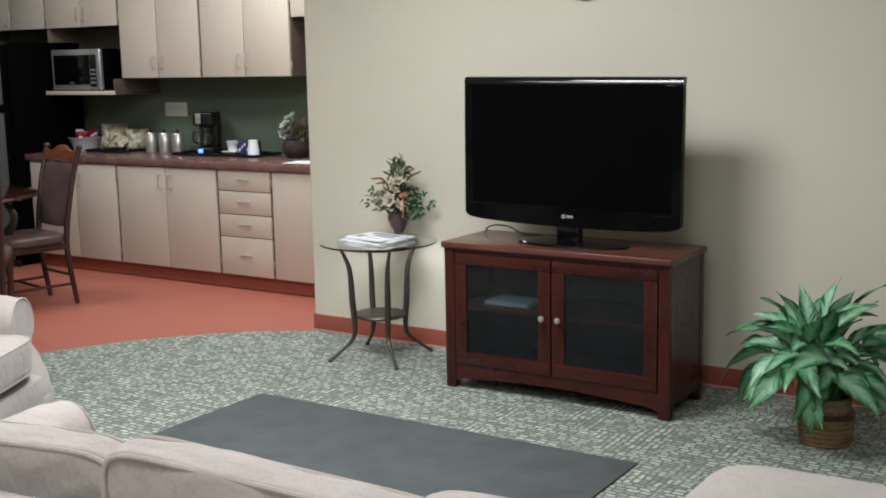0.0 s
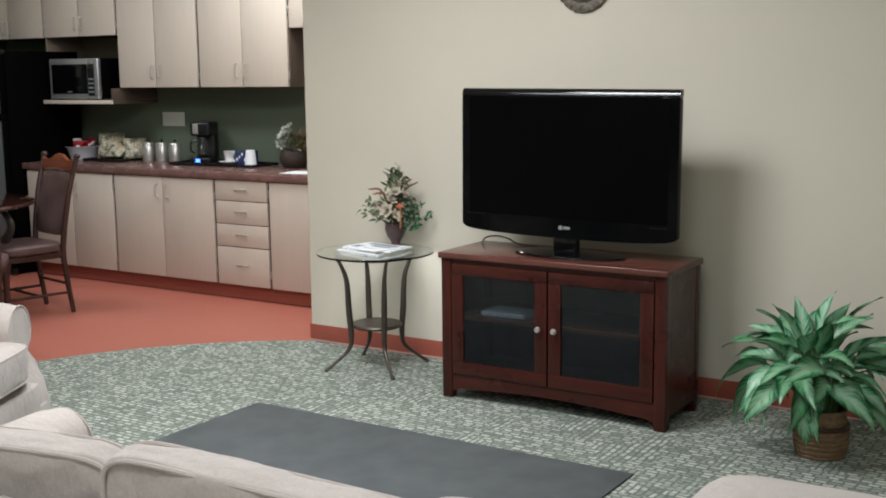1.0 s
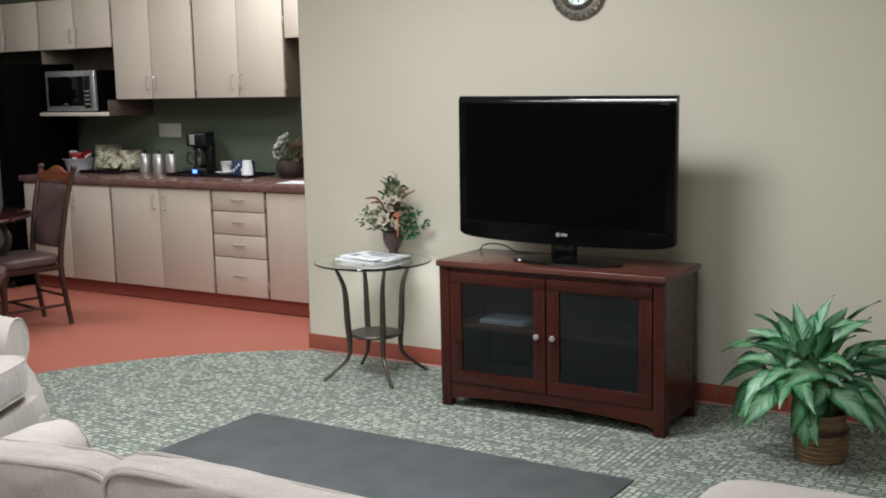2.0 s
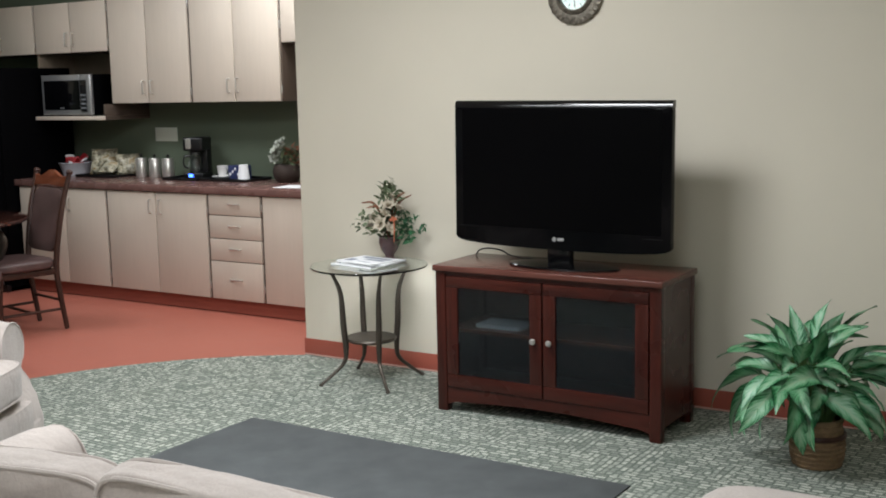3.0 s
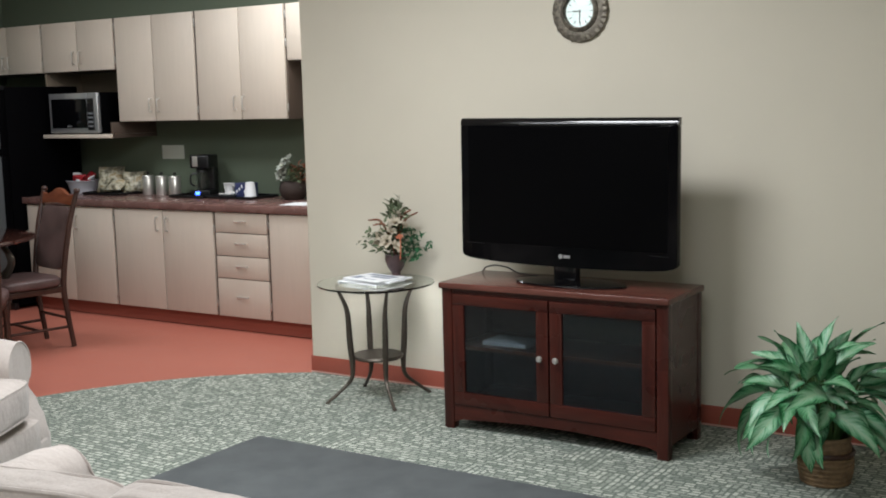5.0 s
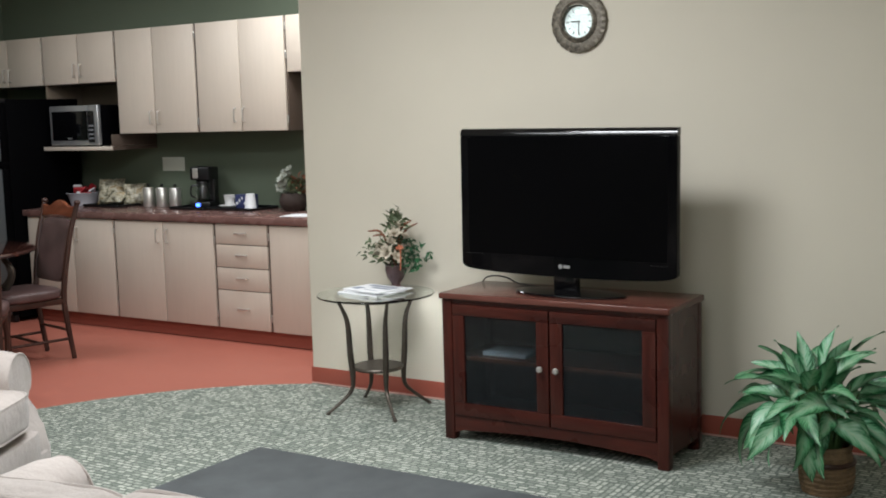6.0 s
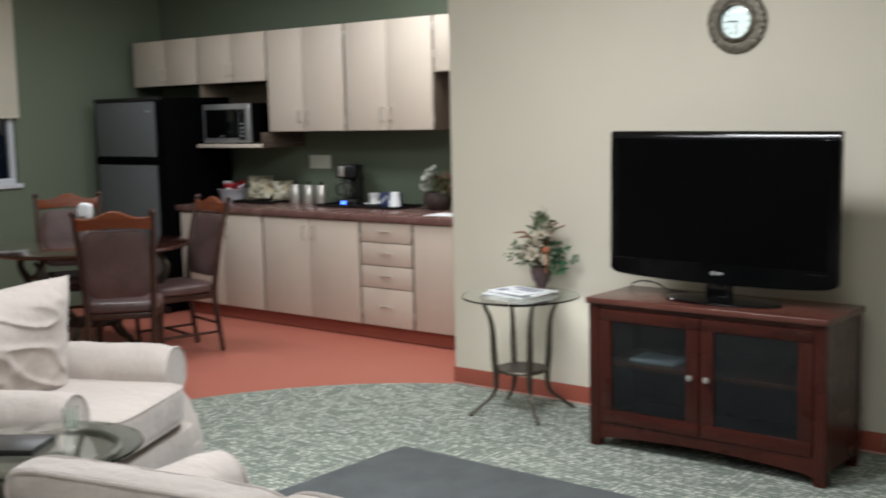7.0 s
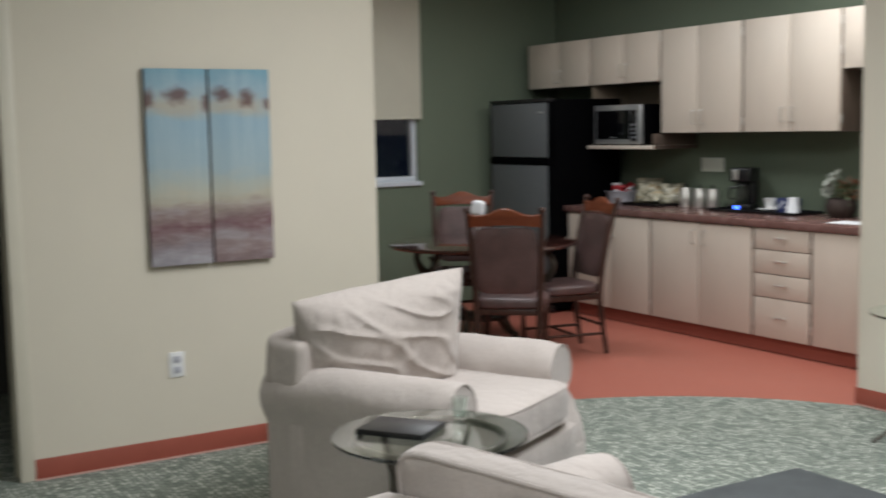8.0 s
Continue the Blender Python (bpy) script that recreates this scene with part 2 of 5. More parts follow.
def leaf_green():
    m = Mat("variegated_leaf", 0.38, 0, 0.5)
    uv = m.n("ShaderNodeUVMap").outputs[0]
    sep = m.n("ShaderNodeSeparateXYZ")
    m.link(uv, sep.inputs[0])
    info = m.n("ShaderNodeObjectInfo")

    def op(kind, a, b, c=None):
        node = m.n("ShaderNodeMath")
        node.operation = kind
        for k, v in enumerate((a, b, c)):
            if isinstance(v, (int, float)):
                node.inputs[k].default_value = v
            elif v is not None:
                m.link(v, node.inputs[k])
        return node.outputs[0]

    # pale heart round the midrib, feathered out along slanting veins
    ab = op("ABSOLUTE", op("SUBTRACT", sep.outputs["X"], 0.5), 0.0)
    along = op("SUBTRACT", sep.outputs["Y"], op("MULTIPLY", ab, 0.55))
    grain = m.n("ShaderNodeCombineXYZ")
    m.link(op("MULTIPLY", sep.outputs["X"], 3.0), grain.inputs[0])
    m.link(op("MULTIPLY", along, 26.0), grain.inputs[1])
    m.link(op("MULTIPLY", info.outputs["Random"], 40.0), grain.inputs[2])
    feather = m.noise(1.0, 4, grain.outputs[0], 0.65)
    patch = m.noise(0.22, 2, grain.outputs[0])
    reach = op("MULTIPLY_ADD", feather, 0.7, op("MULTIPLY_ADD", patch, 0.65, op("MULTIPLY", ab, 0.6)))
    pale = m.ramp(reach, [(0.70, (0.36, 0.55, 0.41)), (0.82, (0.20, 0.44, 0.27)), (0.91, (0.05, 0.23, 0.10)), (1.0, (0.006, 0.075, 0.026))])
    pale = m.mix(m.ramp(ab, [(0.012, (1, 1, 1)), (0.03, (0, 0, 0))]), pale, (0.42, 0.55, 0.40))
    shade = m.ramp(info.outputs["Random"], [(0.0, (0.34, 0.5, 0.36)), (0.35, (0.75, 0.85, 0.72)), (1.0, (1.0, 1.0, 0.97))])
    m.colour(m.mix(1.0, pale, shade, "MULTIPLY"))
    m.bump(feather, 0.25, 0.004)
    m.b.inputs["Subsurface Weight"].default_value = 0.05
    return m.m


UMBER, SAND = (0.10, 0.045, 0.04), (0.40, 0.34, 0.25)


def painted(name, seed, blots, ground):
    """Abstract landscape on canvas: pale blue field, a row of umber blots, dark red and grey ground."""
    m = Mat(name, 0.7, 0, 0.3)
    sep = m.n("ShaderNodeSeparateXYZ")
    m.link(m.co, sep.inputs[0])
    raw = m.co
    mp = m.stretch(1, 1, 1)
    mp.node.inputs["Location"].default_value = (seed, seed * 2.0, seed)
    m.co = mp
    brush = m.noise(5, 6, m.stretch(1, 1, 2.6), 0.62)
    wob = m.n("ShaderNodeMath")
    wob.operation = "MULTIPLY_ADD"
    m.link(brush, wob.inputs[0])
    wob.inputs[1].default_value = 0.17
    m.link(sep.outputs["Z"], wob.inputs[2])
    mr = m.n("ShaderNodeMapRange")
    mr.inputs["From Min"].default_value, mr.inputs["From Max"].default_value = 0.085, 1.03
    m.link(wob.outputs[0], mr.inputs[0])
    field = m.ramp(mr.outputs[0], ground + [(0.27, (0.28, 0.20, 0.17)), (0.33, (0.47, 0.42, 0.31)), (0.40, (0.40, 0.42, 0.36)), (0.50, (0.30, 0.40, 0.44)),
                                            (0.74, (0.24, 0.37, 0.45)), (0.80, (0.36, 0.37, 0.33)), (0.90, (0.24, 0.36, 0.43)), (1.0, (0.13, 0.31, 0.40))])
    drip = m.noise(1, 5, m.stretch(26, 26, 1.6), 0.7)
    field = m.mix(0.22, field, m.ramp(drip, [(0.32, (0.16, 0.20, 0.23)), (0.5, (0.32, 0.36, 0.36)), (0.68, (0.50, 0.52, 0.48))]))
    low = m.ramp(sep.outputs["Z"], [(0.26, (1, 1, 1)), (0.34, (0, 0, 0))])
    smear = m.noise(1, 5, m.stretch(5, 5, 17), 0.7)
    field = m.mix(m.mix(0.8, (0, 0, 0), low), field, m.mix(0.5, field, m.ramp(smear, [(0.35, (0.10, 0.05, 0.055)), (0.5, (0.24, 0.17, 0.17)), (0.66, (0.42, 0.40, 0.42))])))
    rag = m.noise(26, 4)
    for y, z, ry, rz, c in blots:
        off = m.n("ShaderNodeVectorMath")
        off.operation = "SUBTRACT"
        m.link(raw, off.inputs[0])
        off.inputs[1].default_value = (0, y, z)
        size = m.n("ShaderNodeVectorMath")
        size.operation = "MULTIPLY"
        m.link(off.outputs[0], size.inputs[0])
        size.inputs[1].default_value = (0, 1 / ry, 1 / rz)
        far = m.n("ShaderNodeVectorMath")
        far.operation = "LENGTH"
        m.link(size.outputs[0], far.inputs[0])
        edge = m.n("ShaderNodeMath")
        edge.operation = "MULTIPLY_ADD"
        m.link(rag, edge.inputs[0])
        edge.inputs[1].default_value = 1.5
        m.link(far.outputs["Value"], edge.inputs[2])
        k = 0.5 if c == SAND else 0.85
        field = m.mix(m.ramp(scale_down(m, edge.outputs[0]), [(0.62, (k, k, k)), (0.98, (0, 0, 0))]), field, c)
    m.colour(field)
    m.bump(m.noise(300, 2), 0.25, 0.002)
    return m.m


def scale_down(m, value):
    half = m.n("ShaderNodeMath")
    half.operation = "MULTIPLY"
    m.link(value, half.inputs[0])
    half.inputs[1].default_value = 0.5
    return half.outputs[0]


VINYL, CARPET, FABRIC, CHIP = vinyl(), carpet(), fabric(), foil()
GLASS = glass("clear_glass")
SMOKED = hazed()
LEAF = leaf_green()
CANVASES = (
    painted("abstract_painting", 3.1, ((0.13, 0.765, 0.16, 0.05, SAND), (0.02, 0.80, 0.03, 0.05, UMBER), (0.15, 0.815, 0.066, 0.042, UMBER), (0.30, 0.775, 0.03, 0.045, UMBER)),
            [(0.02, (0.44, 0.43, 0.48)), (0.08, (0.32, 0.29, 0.32)), (0.14, (0.22, 0.14, 0.14)), (0.20, (0.15, 0.016, 0.03))]),
    painted("abstract_painting_pair", 8.4, ((0.14, 0.77, 0.16, 0.045, SAND), (0.065, 0.82, 0.05, 0.036, UMBER), (0.19, 0.80, 0.042, 0.045, UMBER), (0.30, 0.775, 0.022, 0.032, UMBER)),
            [(0.02, (0.18, 0.09, 0.09)), (0.08, (0.33, 0.23, 0.22)), (0.14, (0.26, 0.19, 0.19)), (0.20, (0.14, 0.014, 0.03))]),
)
LED = Mat("blue_display", 0.3)
LED.colour((0.02, 0.05, 0.3))
LED.b.inputs["Emission Color"].default_value = (0.05, 0.15, 1.0, 1)
LED.b.inputs["Emission Strength"].default_value = 6.0
LED = LED.m

# ---- mesh helpers ----


def part(name, bm, material, parent=None, label="", smooth=True, m=None, angle=38):
    """Links a bmesh as one mesh object under a thing or part."""
    me = bpy.data.meshes.new(name)
    bmesh.ops.recalc_face_normals(bm, faces=bm.faces)
    bm.to_mesh(me)
    bm.free()
    me.materials.append(material)
    if smooth:
        area = np.array([p.area for p in me.polygons])
        # the broad faces of bevelled blocks stay flat
        flat = (len(area) < 140) & (area > 8 * np.median(area))
        me.polygons.foreach_set("use_smooth", [not f for f in flat])
        me.set_sharp_from_angle(angle=radians(angle))
    ob = new(name, me)
    if parent is not None:
        ob.parent = parent
    if m is not None:
        ob.matrix_basis = m
    return tagged(ob, label)


def thing(name, m, label, category, group="", kind=""):
    ob = new(name)
    ob.empty_display_size = 0.1
    ob.matrix_basis = m
    return tagged(ob, label, category, group, kind)


def box(x0, x1, y0, y1, z0, z1, bevel=0.0, seg=2, bm=None):
    own = bm is None
    bm = bm or bmesh.new()
    made = bmesh.ops.create_cube(bm, size=1.0)["verts"]
    for v in made:
        v.co = Vector(((x0 + x1) / 2 + v.co.x * (x1 - x0), (y0 + y1) / 2 + v.co.y * (y1 - y0), (z0 + z1) / 2 + v.co.z * (z1 - z0)))
    if bevel and own:
        bmesh.ops.bevel(bm, geom=bm.edges[:], offset=bevel, segments=seg, affect="EDGES", profile=0.5)
    return bm


def lathe(profile, steps=32, bm=None):
    """Turns (radius, z) pairs about z."""
    bm = bm or bmesh.new()
    rings = []
    for r, z in profile:
        if r < 1e-5:
            rings.append([bm.verts.new((0, 0, z))])
        else:
            rings.append([bm.verts.new((r * math.cos(2 * math.pi * i / steps), r * math.sin(2 * math.pi * i / steps), z)) for i in range(steps)])
    for a, b in zip(rings, rings[1:]):
        for i in range(steps):
            j = (i + 1) % steps
            if len(a) == 1 and len(b) == 1:
                continue
            if len(a) == 1:
                bm.faces.new((a[0], b[i], b[j]))
            elif len(b) == 1:
                bm.faces.new((a[i], a[j], b[0]))
            else:
                bm.faces.new((a[i], a[j], b[j], b[i]))
    return bm


def smooth_path(points, n=8):
    """Catmull-Rom through points."""
    p = [Vector(q) for q in points]
    p = [2 * p[0] - p[1]] + p + [2 * p[-1] - p[-2]]
    out = []
    for i in range(1, len(p) - 2):
        for k in range(n):
            t = k / n
            a, b, c, d = p[i - 1:i + 3]
            out.append(0.5 * (2 * b + (c - a) * t + (2 * a - 5 * b + 4 * c - d) * t * t + (3 * b - a - 3 * c + d) * t ** 3))
    out.append(p[-2])
    return out


def tube(points, radius, steps=8, bm=None, closed=False):
    """A round bar along points; radius is a number or a function of 0..1."""
    bm = bm or bmesh.new()
    pts = [Vector(q) for q in points]
    n = len(pts)
    rings, side = [], None
    for i, p in enumerate(pts):
        a = pts[(i - 1) % n] if closed or i else p
        b = pts[(i + 1) % n] if closed or i < n - 1 else p
        d = (b - a).normalized()
        if side is None:
            side = d.orthogonal().normalized()
        side = (side - d * side.dot(d)).normalized()
        up = d.cross(side)
        r = radius(i / (n - 1)) if callable(radius) else radius
        rings.append([bm.verts.new(p + r * (math.cos(2 * math.pi * k / steps) * side + math.sin(2 * math.pi * k / steps) * up)) for k in range(steps)])
    pairs = list(zip(rings, rings[1:])) + ([(rings[-1], rings[0])] if closed else [])
    for a, b in pairs:
        for k in range(steps):
            bm.faces.new((a[k], a[(k + 1) % steps], b[(k + 1) % steps], b[k]))
    if not closed:
        bm.faces.new(rings[0][::-1])
        bm.faces.new(rings[-1])
    return bm


def extrude_outline(pts, axis, a, b, bevel=0.0):
    """A flat outline of (u, v) pairs pushed along axis x, y or z from a to b."""
    bm = bmesh.new()
    put = {"x": lambda u, v, w: (w, u, v), "y": lambda u, v, w: (u, w, v), "z": lambda u, v, w: (u, v, w)}[axis]
    lo = [bm.verts.new(put(u, v, a)) for u, v in pts]
    hi = [bm.verts.new(put(u, v, b)) for u, v in pts]
    bm.faces.new(lo)
    bm.faces.new(hi[::-1])
    for i in range(len(pts)):
        j = (i + 1) % len(pts)
        bm.faces.new((lo[i], lo[j], hi[j], hi[i]))
    if bevel:
        edges = [e for e in bm.edges if any(len(f.verts) > 4 for f in e.link_faces)]
        bmesh.ops.bevel(bm, geom=edges, offset=bevel, segments=3, affect="EDGES", profile=0.5)
    return bm


def folds(c, seed):
    """Long soft creases in cloth, 0 to about 1."""
    s = Vector((seed, -seed * 1.7, seed * 0.6))
    a = noise.noise(Vector((c.x * 2.4 + c.z * 1.6, c.y * 2, c.z * 10 - c.x * 4.5)) + s)
    b = noise.noise(Vector((c.x * 9 + c.z * 6, c.y * 2, c.z * 2.5 - c.x * 2)) + s * 2)
    return max(0.0, 1 - 3.2 * abs(a)) ** 2 + 0.5 * max(0.0, 1 - 3.5 * abs(b)) ** 2


def pillow(w, h, thick, n=34, seed=0.0, crease=0.016, ears=0.05):
    """A square stuffed pillow in the x-z plane with drawn-out corners."""
    bm = bmesh.new()
    sides = []
    for s in (-1, 1):
        grid = []
        for i in range(n + 1):
            row = []
            for j in range(n + 1):
                u, v = 2 * i / n - 1, 2 * j / n - 1
                t = thick / 2 * max(0.0, 1 - abs(u) ** 3.2) ** 0.55 * max(0.0, 1 - abs(v) ** 3.2) ** 0.55
                k = 1 - ears * (1 - abs(u * v))
                p = Vector((u * w / 2 * (k if abs(v) < 1 else 1) * (1 - 0.05 * (1 - v * v)), s * t, v * h / 2 * k))
                edge = min(1.0, 6 * (1 - max(abs(u), abs(v))))
                p.y += s * edge * (crease * folds(p + Vector((0, s * 0.3, 0)), seed) + 0.02 * noise.noise(p * 4 + Vector((seed, s, 0))))
                row.append(bm.verts.new(p))
            grid.append(row)
        for a, b in zip(grid, grid[1:]):
            for j in range(n):
                bm.faces.new((a[j], a[j + 1], b[j + 1], b[j]))
    bmesh.ops.remove_doubles(bm, verts=bm.verts[:], dist=0.0008)
    return bm


def cushion(sx, sy, sz, e=4.0, cuts=13, lump=0.012, crease=0.0, seed=0.0, puff=0.0, sag=0.0):
    """A stuffed block centred on its origin: rounded, puffed and a little uneven."""
    bm = bmesh.new()
    bmesh.ops.create_cube(bm, size=2.0)
    bmesh.ops.subdivide_edges(bm, edges=bm.edges[:], cuts=cuts, use_grid_fill=True)
    for v in bm.verts:
        p = v.co.copy()
        k = sum(abs(c) ** e for c in p) ** (1 / e)
        q = p / k
        f = 1 - puff * (1 - (1 - min(abs(q.x), 1) ** 2) * (1 - min(abs(q.z), 1) ** 2))
        c = Vector((q.x * sx / 2, q.y * sy / 2 * f, q.z * sz / 2))
        nrm = Vector((q.x / sx, q.y / sy, q.z / sz)).normalized()
        s = Vector((seed, seed * 2, -seed))
        d = lump * noise.noise(c * 5 + s) + crease * folds(c, seed)
        c += nrm * d
        c.z -= sag * (1 - (2 * c.x / sx) ** 2) * max(0, q.z)
        v.co = c
    return bm


def ring(cx, cy, cz, r, n=40):
    return [(cx + r * math.cos(2 * math.pi * i / n), cy + r * math.sin(2 * math.pi * i / n), cz) for i in range(n)]


def shell(name, x0, x1, y0, y1, z0, z1, mat, label, category, bevel=0.0):
    return tagged(part(name, box(x0, x1, y0, y1, z0, z1, bevel), mat, None, smooth=False), label, category, kind="structure")


# ---- structure ----
WALL_Y, BACK_Y, LEFT_X, KX, PX, P0, P1 = 5.2, 6.66, -9.1, -4.416, -5.626, 0.962, 2.835
EAST, SOUTH = 3.6, -3.2

# one floor; the carpet ends in a wide arc where the vinyl begins
shell("floor", LEFT_X - 0.2, EAST + 0.2, SOUTH - 0.2, BACK_Y + 0.2, -0.2, -0.006, VINYL, "terracotta red sheet vinyl floor of the kitchen", "floor")


def carpet_sheet():
    ax, ay, ar = ARC
    pts = [(EAST, SOUTH), (EAST, WALL_Y), (KX, WALL_Y)]
    a0 = math.atan2(WALL_Y - ay, KX - ax)
    a1 = math.pi - math.asin(max(-1, min(1, (P1 - ay) / ar)))
    pts += [(ax + ar * math.cos(a0 + (a1 - a0) * i / 40), ay + ar * math.sin(a0 + (a1 - a0) * i / 40)) for i in range(41)]
    pts += [(PX - 0.1, P1), (PX - 0.1, P1 - 0.16), (-7.6, P1 - 0.16), (-7.6, SOUTH)]
    bm = extrude_outline(pts, "z", -0.004, 0.0)
    return tagged(part("carpet", bm, CARPET, smooth=False), "green and grey woven loop carpet with a dash pattern", "carpet", kind="structure")


ARC = (-3.367, 3.216, 2.21)
carpet_sheet()

shell("wall_north", KX, EAST, WALL_Y, BACK_Y + 0.15, 0, CEIL, WALL, "cream painted wall behind the television", "wall", 0.012)
shell("wall_kitchen_back", LEFT_X - 0.15, KX, BACK_Y, BACK_Y + 0.15, 0, CEIL, GREEN, "dark green painted wall behind the kitchen units", "wall")
shell("wall_west", PX - 0.146, PX, P0, P1, 0, CEIL, WALL, "cream painted partition wall with a picture", "wall", 0.01)
shell("wall_kitchen_south", LEFT_X, PX - 0.146, P1 - 0.15, P1, 0, CEIL, GREEN, "green painted wall closing the kitchen", "wall")
shell("wall_east", EAST, EAST + 0.15, SOUTH, WALL_Y, 0, CEIL, WALL, "cream painted wall", "wall")
shell("wall_south", -7.6, EAST + 0.15, SOUTH - 0.15, SOUTH, 0, CEIL, WALL, "cream painted wall", "wall")
shell("wall_corridor", -7.75, -7.6, SOUTH - 0.15, P1 - 0.15, 0, CEIL, CORRIDORSHADE, "corridor wall, coloured dark for the unlit corridor", "wall")
shell("wall_corridor_side", PX - 0.146, PX, SOUTH, -0.35, 0, CEIL, WALL, "cream painted wall", "wall")
shell("ceiling", LEFT_X - 0.15, EAST + 0.15, SOUTH - 0.15, BACK_Y + 0.15, CEIL, CEIL + 0.12, CEILING, "off-white ceiling", "ceiling")

# kitchen side wall with its window opening
WY0, WY1, WZ0, WZ1 = 4.15, 5.115, 1.12, 2.75
wl = new("wall_kitchen_west")
tagged(wl, "green painted wall with a window", "wall", kind="structure")
for a, b, c, d in ((P1 - 0.15, WY0, 0, CEIL), (WY1, BACK_Y, 0, CEIL), (WY0, WY1, 0, WZ0), (WY0, WY1, WZ1, CEIL)):
    part("wall_panel", box(LEFT_X - 0.15, LEFT_X, a, b, c, d), GREEN, wl, smooth=False)
win = thing("window_1", pose(LEFT_X - 0.06, 0, 0), "white framed window, dark night outside", "window", kind="structure")
for a, b, c, d in ((WY0, WY1, WZ0, WZ0 + 0.05), (WY0, WY1, WZ1 - 0.05, WZ1), (WY0, WY0 + 0.05, WZ0 + 0.05, WZ1 - 0.05), (WY1 - 0.05, WY1, WZ0 + 0.05, WZ1 - 0.05)):
    part("window_frame", box(-0.03, 0.03, a, b, c, d, 0.006), UPVC, win)
part("pane", box(-0.004, 0.004, WY0 + 0.05, WY1 - 0.05, WZ0 + 0.05, WZ1 - 0.05), GLASS, win, smooth=False)
part("window_sill", box(0.03, 0.085, WY0 - 0.03, WY1 + 0.03, WZ0 - 0.035, WZ0 + 0.005, 0.006), UPVC, win)
bl = thing("roller_blind", pose(LEFT_X + 0.02, 0, 0), "cream fabric roller blind, half lowered over the window", "blind")
part("cloth", box(-0.002, 0.002, WY0 - 0.05, WY1 + 0.03, 1.695, 2.80), BLIND, bl, smooth=False)
part("hem_bar", box(-0.008, 0.008, WY0 - 0.05, WY1 + 0.03, 1.675, 1.697, 0.005), BLIND, bl)
part("roller", tube([(0.0, WY0 - 0.05, 2.82), (0.0, WY1 + 0.03, 2.82)], 0.022, 14), BLIND, bl)


def base(name, x0, x1, y0, y1, mat=REDBASE):
    """Vinyl cove base along a wall, with its thin toe lip."""
    bm = box(x0, x1, y0, y1, 0.0, 0.1, 0.0025)
    tagged(part(name, bm, mat), "terracotta red vinyl cove base", "baseboard", kind="structure")


base("baseboard", KX - 0.004, EAST, WALL_Y - 0.006, WALL_Y - 0.0005)
base("baseboard", KX - 0.006, KX - 0.0005, WALL_Y, 5.95)
base("baseboard", PX + 0.0005, PX + 0.006, P0 + 0.05, P1 + 0.004)
base("baseboard", PX - 0.146, PX, P1 + 0.0005, P1 + 0.006)
for y0, y1 in ((P0 - 0.005, P0 + 0.05),):
    tagged(part("trim", box(PX - 0.15, PX + 0.004, y0 - 0.01, y1, 0, 2.2, 0.004), CREAMTRIM), "cream painted corner trim", "trim", kind="structure")
# toe lip along the foot of the base, its caught light painted as paler red
for a in ((KX, EAST, WALL_Y - 0.016, WALL_Y - 0.006), (PX + 0.006, PX + 0.016, P0 + 0.05, P1)):
    tagged(part("trim", box(*a, 0.0, 0.008, 0.003), tint("red_base_lip_highlight", (0.58, 0.36, 0.30), 0.08, rough=0.4)), "red vinyl base lip, paled as its highlight", "trim", kind="structure")

# ---- kitchen ----
BY, UY = 5.95, 6.27


def pull(parent, x, z, y, upright=True, half=0.05):
    """A bent wire pull standing off the front."""
    d = Vector((0, 0, half)) if upright else Vector((half, 0, 0))
    c = Vector((x, y, z))
    off = Vector((0, -0.026 if upright else -0.017, 0))
    pts = smooth_path([c - d, c - d * 0.96 + off * 0.75, c - d * 0.75 + off, c + d * 0.75 + off, c + d * 0.96 + off * 0.75, c + d], 4)
    part("handle", tube(pts, 0.0056, 7), NICKEL, parent, "satin nickel wire pull")


def hinge(parent, x, z, y):
    part("hinge", box(x - 0.006, x + 0.006, y - 0.006, y, z - 0.028, z + 0.028, 0.002), NICKEL, parent, "nickel hinge barrel")


def cabinet(name, x0, x1, y0, y1, z0, z1, fronts, label, group, hinges=()):
    """A carcass with laid-on fronts; fronts are (x0, x1, z0, z1, pull spec)."""
    t = thing(name, pose((x0 + x1) / 2, y0, z0), label, "cabinet", group)
    o = Vector(((x0 + x1) / 2, y0, z0))
    part("body", box(x0 + 0.001 - o.x, x1 - 0.001 - o.x, 0, y1 - y0, 0, z1 - z0, 0.002), TANSHADE, t)
    for a, b, c, d, spec in fronts:
        dr = part("drawer" if spec and spec[0] == "d" else "door", box(a - o.x, b - o.x, -0.02, -0.001, c - o.z, d - o.z, 0.0025), TAN, t)
        if spec:
            kind, hx, hz = spec
            pull(dr, hx - o.x, hz - o.z, -0.02, kind == "v")
    for hx, hz in hinges:
        hinge(t, hx - o.x, hz - o.z, -0.016)
    return t


